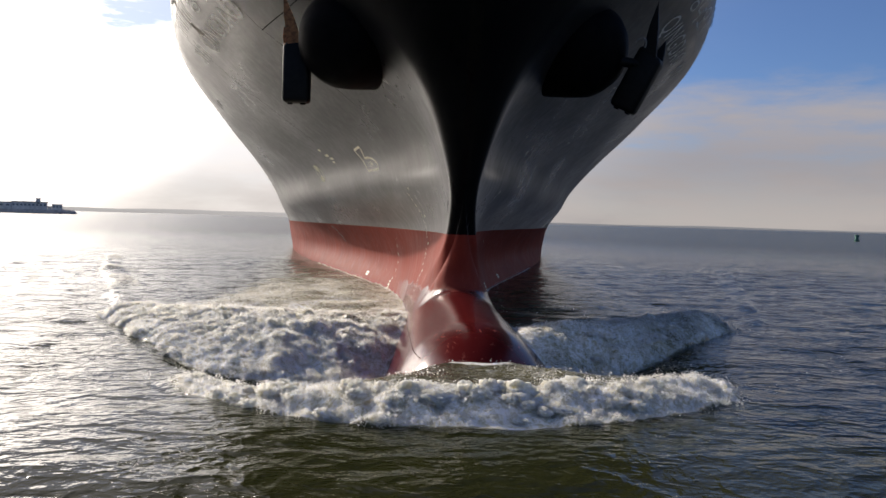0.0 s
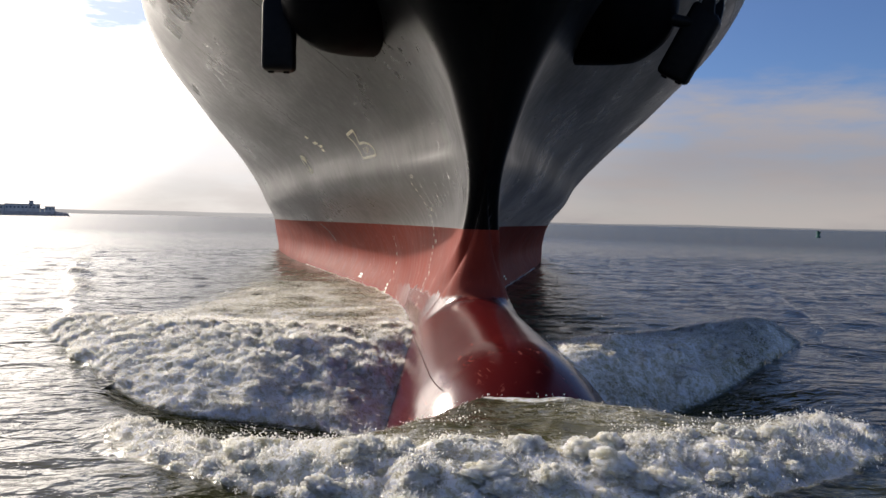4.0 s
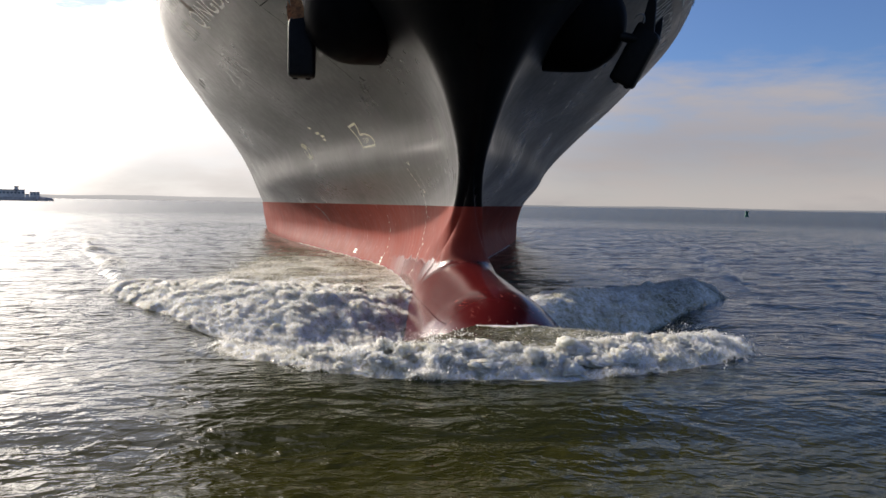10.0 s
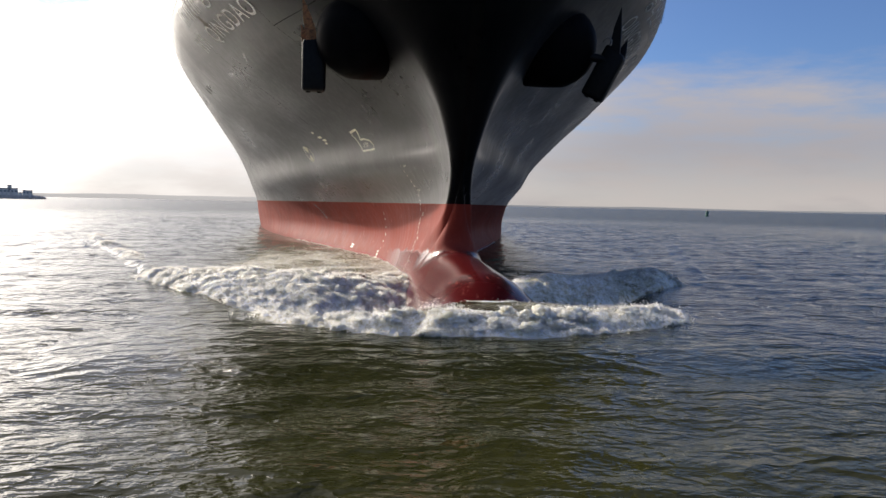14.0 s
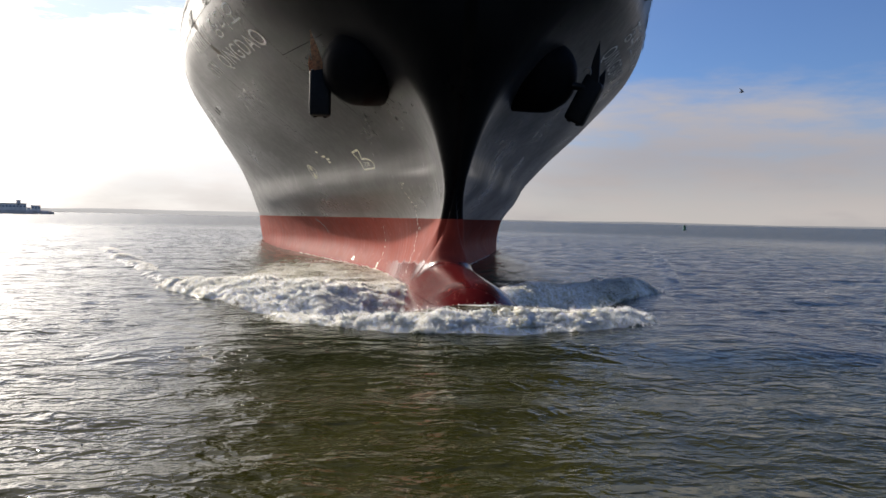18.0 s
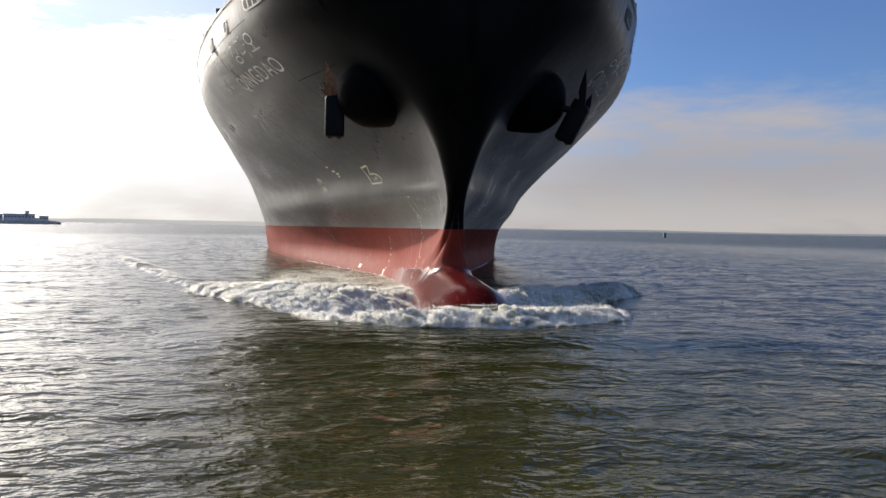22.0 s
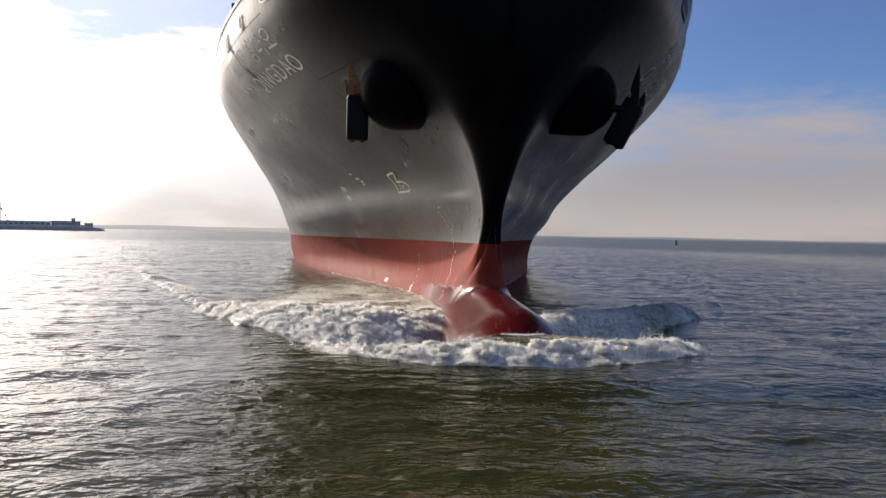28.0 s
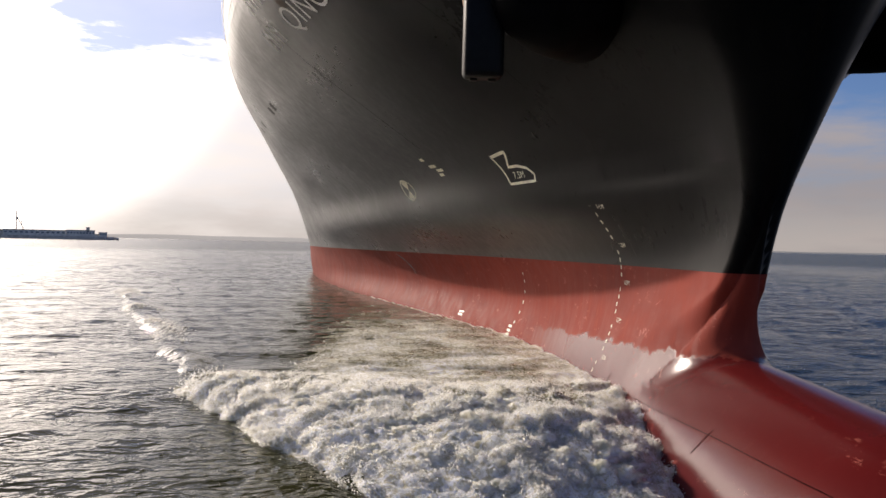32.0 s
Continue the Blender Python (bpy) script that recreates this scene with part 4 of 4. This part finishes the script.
# ---- anchors ----
def bolster(side):
    """The bell-shaped casting round the hawse pipe."""
    bm = bmesh.new()
    axis = (Vector((side * 4.35, -0.35, 8.45)) - Vector((side * 2.6, 2.6, 9.6))).normalized()
    base = Vector((side * 2.86, 2.0, 9.52))
    u = axis.cross(Vector((0, 0, 1))).normalized()
    v = axis.cross(u)
    rings = []
    for d, r in ((0, 1.80), (0.9, 1.66), (1.7, 1.52), (2.3, 1.38), (2.62, 1.16), (2.80, 0.86), (2.90, 0.50), (2.93, 0.12)):
        rings.append([bm.verts.new(base + axis * d + (u * math.cos(a) + v * math.sin(a)) * r * (1 + 0.012 * math.sin(5 * a))) for a in np.linspace(0, 2 * math.pi, 41)[:-1]])
    for one, two in zip(rings, rings[1:]):
        for k in range(40):
            bm.faces.new((one[k], one[(k + 1) % 40], two[(k + 1) % 40], two[k]))
    bm.faces.new(rings[-1])
    return bm


def spike(base, half_x, half_y, tip):
    bm = bmesh.new()
    b = Vector(base)
    ring = [bm.verts.new(b + Vector((sx * half_x, sy * half_y, 0))) for sx, sy in ((-1, -1), (1, -1), (1, 1), (-1, 1))]
    mid = b.lerp(Vector(tip), 0.55)
    waist = [bm.verts.new(mid + Vector((sx * half_x * 0.62, sy * half_y * 0.7, 0))) for sx, sy in ((-1, -1), (1, -1), (1, 1), (-1, 1))]
    top = bm.verts.new(tip)
    for k in range(4):
        bm.faces.new((ring[k], ring[(k + 1) % 4], waist[(k + 1) % 4], waist[k]))
        bm.faces.new((waist[k], waist[(k + 1) % 4], top))
    bm.faces.new(ring[::-1])
    return bm


def hung_anchor(place, side, pipe):
    """A stockless anchor hove up into its hawse: crown, two flukes, shank, shackle."""
    bm = box((0.86, 0.55, 2.0), (0, 0, 0), 0.13)
    for v in bm.verts:  # sloping shoulder towards the fluke
        if v.co.z > 0.6 and v.co.x * side > 0:
            v.co.z -= 0.45 * v.co.x * side
    crown = part("anchor", bm, BLACK, ship, "stockless anchor hove up tight, black with rusty flukes", True)
    crown.matrix_basis = place
    part("fluke", spike((side * 0.02, -0.16, 0.72), 0.24, 0.10, (-0.42 if side < 0 else -0.55, -0.30, 2.35)), RUST if side < 0 else BLACK, crown, "sharp rusty fluke")
    part("fluke", spike((side * 0.22, 0.20, 0.62), 0.20, 0.10, (-0.50 if side < 0 else 0.05, 0.40, 1.5)), RUST if side < 0 else BLACK, crown)
    hole = place.inverted() @ Vector(pipe)
    way = hole - Vector((0, 0, 0.5))
    shank = bmesh.new()
    bmesh.ops.create_cone(shank, cap_ends=True, segments=12, radius1=0.17, radius2=0.14, depth=way.length, matrix=Matrix.Translation(Vector((0, 0, 0.5)) + way / 2) @ way.to_track_quat("Z", "Y").to_matrix().to_4x4())
    part("shank", shank, BLACK, crown, "", True)
    loop = bmesh.new()
    rings = []
    for a in np.linspace(0, math.pi, 12):
        c = Vector((-side * 0.38 + 0.16 * math.cos(a), -0.34, 0.95 + 0.24 * math.sin(a)))
        n1, n2 = Vector((math.cos(a), 0, math.sin(a))), Vector((0, 1, 0))
        rings.append([loop.verts.new(c + (n1 * math.cos(b) + n2 * math.sin(b)) * 0.028) for b in np.linspace(0, 2 * math.pi, 9)[:-1]])
    for one, two in zip(rings, rings[1:]):
        for k in range(8):
            loop.faces.new((one[k], one[(k + 1) % 8], two[(k + 1) % 8], two[k]))
    part("shackle", loop, STEEL, crown, "thin bright wire strop", True)
    for sx in (-1, 1):
        part("pad", box((0.16, 0.12, 0.06), (sx * 0.2, 0, -1.02), 0.02), BLACK, crown)


for side in (-1, 1):
    part("anchor_bolster", bolster(side), PIPE, ship, "black bell-shaped hawse bolster", True)
hung_anchor(pose(-5.25, 1.1, 8.05), -1, (-4.0, 0.2, 8.7))
hung_anchor(pose(5.45, 0.3, 8.0, 0, 28, -30), 1, (4.1, 0.2, 8.7))


# ---- shores, buoy, birds ----
def shore(name, a0, a1, far, tall, seed, label, mat):
    """A low line of hills along the horizon, between two bearings."""
    verts, faces = [], []
    bearings = np.arange(a0, a1, 0.4)
    rise = tall * (0.35 + 0.9 * fractal(bearings * 0.13, bearings * 0 + seed, 4, seed)) * smooth((bearings - a0) / 6) * smooth((a1 - bearings) / 9)
    for a, h in zip(bearings, rise):
        s, c = math.sin(radians(a)), math.cos(radians(a))
        verts += [(s * far, c * far, -2), (s * far, c * far, h * 0.35), (s * (far + 130), c * (far + 130), h), (s * (far + 400), c * (far + 400), h * 0.9)]
    for k in range(len(bearings) - 1):
        faces += [(4 * k + j, 4 * k + 4 + j, 4 * k + 5 + j, 4 * k + 1 + j) for j in range(3)]
    return tagged(new(name, mesh_of(name, verts, faces, mat)), label, "hills", kind="structure")


shore("backdrop_hills", -75, 6, 3600, 24, 3, "low hills along the far shore, hazed by their own glow", HILL)
shore("backdrop_shore", -2, 70, 4000, 12, 8, "flat shore under grey cloud, made faint by its own glow", SHORE)

# the headland: x runs inland to the left along the quay from its tip, y away from the water
QUAY = Matrix.Translation((-291, 664, 0)) @ Matrix.Rotation(radians(180 + 22.8), 4, "Z")


def quay_block(u0, u1, deep, low, high):
    return box((u1 - u0, deep, high - low), ((u0 + u1) / 2, -deep / 2 - 1.5, (low + high) / 2), 0.15)


headland = new("headland")
headland.matrix_basis = QUAY
tagged(headland, "grey stone quay with rocks at its tip", "quay", kind="structure")
part("quay_wall", quay_block(6, 330, 60, -2, 3.2), STONE, headland)
rng = random.Random(77)
for k in range(26):
    bm = bmesh.new()
    r = rng.uniform(1.2, 2.6)
    bmesh.ops.create_icosphere(bm, subdivisions=2, radius=r)
    for v in bm.verts:
        v.co *= 0.7 + 0.6 * rng.random()
    bmesh.ops.transform(bm, matrix=Matrix.Translation((rng.uniform(-1, 12), rng.uniform(-14, 1), rng.uniform(0.2, 1.8))), verts=list(bm.verts))
    part("rock", bm, STONE, headland)


def quay_building(u0, u1, deep, high, label, roof=0.0, windows=0):
    block = new("warehouse")
    block.matrix_basis = QUAY @ Matrix.Translation(((u0 + u1) / 2, 0, 3.2))
    tagged(block, label, "building")
    w = u1 - u0
    part("wall", box((w, deep, high), (0, -deep / 2 - 3, high / 2)), CONCRETE, block)
    bm = box((w + 0.8, deep + 0.8, 0.5), (0, -deep / 2 - 3, high + 0.25))
    for v in bm.verts:
        if v.co.z > high + 0.3:
            v.co.z += roof * (1 - abs(v.co.x) / (w / 2 + 0.4))
    part("roof", bm, STONE, block)
    for k in range(windows):
        part("window", box((w / windows * 0.5, 0.2, 1.4), (-w / 2 + w * (k + 0.5) / windows, -2.95, high * 0.6)), STEEL, block)
    return block


quay_building(9, 17, 12, 4.6, "square grey building near the tip of the quay", windows=3)
quay_building(17.6, 20.4, 9, 2.4, "low grey shed on the quay")
quay_building(21, 48, 22, 6.4, "long grey warehouse on the quay", 0.6, 9)
quay_building(26, 29.4, 6, 9.4, "small square tower over the warehouse roof", windows=1)
quay_building(48.6, 106, 20, 5.7, "long low transit shed on the quay", 0.4, 12)
quay_building(107, 300, 24, 5.2, "long low transit shed on the quay", 0.4, 20)

crane = new("crane")
crane.matrix_basis = QUAY @ Matrix.Translation((94, -8, 8.8))
tagged(crane, "slender harbour crane above the shed roofs", "crane")
part("mast", box((0.9, 0.9, 19), (0, 0, 9.5)), STONE, crane)
part("jib", box((0.6, 0.6, 15.6), (-3.6, 0, 7.0), 0.0, pose(0, 0, 0, 0, 27, 0)), STONE, crane)
part("stay", box((0.4, 0.4, 11), (-5.2, 0, 4.6), 0.0, pose(0, 0, 0, 0, 10, 0)), STONE, crane)
part("cab", box((2.0, 2.0, 2.0), (-0.8, 0, 12)), STONE, crane)

buoy = new("buoy")
buoy.location = (167, 250, 0)
tagged(buoy, "green can buoy afloat in open water", "buoy")
bm = bmesh.new()
bmesh.ops.create_cone(bm, cap_ends=True, segments=24, radius1=0.95, radius2=0.95, depth=0.9, matrix=Matrix.Translation((0, 0, 0.1)))
part("float", bm, GREEN, buoy)
bm = bmesh.new()
bmesh.ops.create_cone(bm, cap_ends=True, segments=24, radius1=0.62, radius2=0.58, depth=1.2, matrix=Matrix.Translation((0, 0, 1.1)))
part("tower", bm, GREEN, buoy)
bm = bmesh.new()
bmesh.ops.create_cone(bm, cap_ends=True, segments=24, radius1=0.80, radius2=0.80, depth=0.8, matrix=Matrix.Translation((0, 0, 2.0)))
part("daymark", bm, GREEN, buoy, "green can-shaped topmark")
bm = bmesh.new()
bmesh.ops.create_cone(bm, cap_ends=True, segments=12, radius1=0.14, radius2=0.10, depth=0.35, matrix=Matrix.Translation((0, 0, 2.57)))
part("lantern", bm, BLACK, buoy)


def gull():
    bird = new("gull")
    tagged(bird, "gull gliding on spread wings", "bird", "gulls over the water")
    bm = bmesh.new()
    bmesh.ops.create_uvsphere(bm, u_segments=12, v_segments=8, radius=1.0)
    bmesh.ops.transform(bm, matrix=Matrix.Diagonal((0.10, 0.28, 0.09, 1)), verts=list(bm.verts))
    part("body", bm, GULL, bird, "", True)
    wings = []
    for side in (-1, 1):
        verts = []
        for s, back, chord in ((0, 0.0, 0.20), (0.25, 0.05, 0.20), (0.5, 0.0, 0.16), (0.75, -0.10, 0.03)):
            z = 0.10 * math.sin(s * 3.6)
            verts += [(side * s, back + chord / 2, z), (side * s, back - chord / 2, z), (side * s, back, z + 0.02)]
        faces = []
        for k in range(3):
            a = 3 * k
            faces += [(a, a + 3, a + 5, a + 2), (a + 2, a + 5, a + 4, a + 1), (a + 1, a + 4, a + 3, a)]
        wings.append(part("wing", mesh_of("wing", verts, faces, GULL, False), GULL, bird))
    return bird, wings


gulls = [gull(), gull()]
# rows seen from the ship: seconds and place
GULL_WAYS = (
    ((0, 2, 160, 26), (14, -14, 180, 28), (16.5, -50.3, 163.9, 27.5), (17.5, -46.9, 128.2, 24.5), (18.5, -40.4, 87.7, 23.3), (19.5, -34, 62.5, 22.8), (20, -29.2, 44.9, 20.4), (20.5, -25.1, 29.2, 17.5), (21, -22.7, 19, 16.4), (22, -26, -4, 24), (25, -50, -70, 40), (32, -120, -160, 70)),
    ((0, -3, 150, 30), (14, 5, 120, 30), (16, 20, 80, 24), (17, 26.7, 64.5, 17.4), (18, 41.3, 54.3, 18.6), (19, 54.2, 47.9, 19.7), (20, 63, 40, 20), (22, 85, 20, 22), (32, 190, -90, 40)),
)


def motions():
    seconds = [float(t) for t in range(33)]
    for thing in (ship, bow_wave, spray):
        walk(thing, [(t, under_way(t)) for t in seconds])
    # the strips of the lane lie still until the bow reaches them, then are pressed down under it
    for middle, strip in water_strips:
        met = (-11.0 - middle) / SPEED
        rows = [(0.0, 0.0)] if met > 0 else [(0.0, -2.3)]
        if 0 < met:
            rows += [(met, 0.0)] if met < 31.8 else []
            rows += [(t, z) for t, z in ((met + 0.2, -0.7), (met + 0.5, -1.9), (met + 0.8, -2.3)) if t < 31.9 and met < 31.8]
        rows.append((32.0, rows[-1][1]))
        walk(strip, [(t, pose(0, 0, z)) for t, z in rows])
    for (bird, wings), way in zip(gulls, GULL_WAYS):
        spots = [(t, under_way(t) @ Vector(p)) for t, *p in way]
        rows = []
        for k, (t, p) in enumerate(spots):
            ahead = spots[min(k + 1, len(spots) - 1)][1] - spots[max(k - 1, 0)][1]
            rows.append((t, Matrix.Translation(p) @ Matrix.Rotation(math.atan2(-ahead.x, ahead.y), 4, "Z")))
        walk(bird, rows)
        for wing, side in zip(wings, (-1, 1)):
            walk(wing, [(0.25 * k, pose(0, 0, 0, 0, side * (-8 + (18 if k % 2 else -14)), 0)) for k in range(129)])
    # the froth churns on the breakers
    for k, ob in enumerate(froth_bits):
        rows = []
        for j in range(129):
            t, a = 0.25 * j, 2 * math.pi * (0.25 * j / (1.3 + 0.3 * k) + k / 3)
            rows.append((t, under_way(t) @ Matrix.Translation((0.03 * math.cos(0.6 * a), 0.05 * math.cos(a), 0.012 + 0.022 * math.sin(a)))))
        walk(ob, rows)
    # billows rise at the crest, roll down to the toe and sink
    for ob, spots, size, phase, period, turn in lumps:
        rows = []
        for k in range(129):
            t = 0.25 * k
            a = (t / period + phase) % 1.0
            q = 4 * (0.5 - 0.5 * math.cos(math.pi * min(a / 0.8, 1.0))) if a < 0.8 else 4 * (1 - (a - 0.8) / 0.2)
            i = min(int(q), 3)
            spot = spots[i].lerp(spots[i + 1], q - i)
            sunk = -0.15 + 1.2 * max(0.0, (abs(a - 0.4) - 0.28) / 0.12) if a < 0.8 else 1.05
            rows.append((t, under_way(t) @ Matrix.Translation(spot + Vector((0, 0, -min(sunk, 1.05) * size))) @ pose(0, 0, 0, 10 * math.sin(6.28 * a), 0, turn)))
        walk(ob, rows)
    # splashes leap and fall back
    for ob, (x, y, z), size, phase, period in splashes:
        rows = []
        for k in range(65):
            t = 0.5 * k
            a = phase + 2 * math.pi * t / period
            up = -0.05 + 0.16 * math.sin(a)
            rows.append((t, under_way(t) @ Matrix.Translation((x + 0.12 * math.sin(a * 0.5), y - 0.1 * math.cos(a), z + up * size)) @ Matrix.Rotation(0.5 * math.sin(a * 0.5), 4, "Z")))
        walk(ob, rows)


motions()
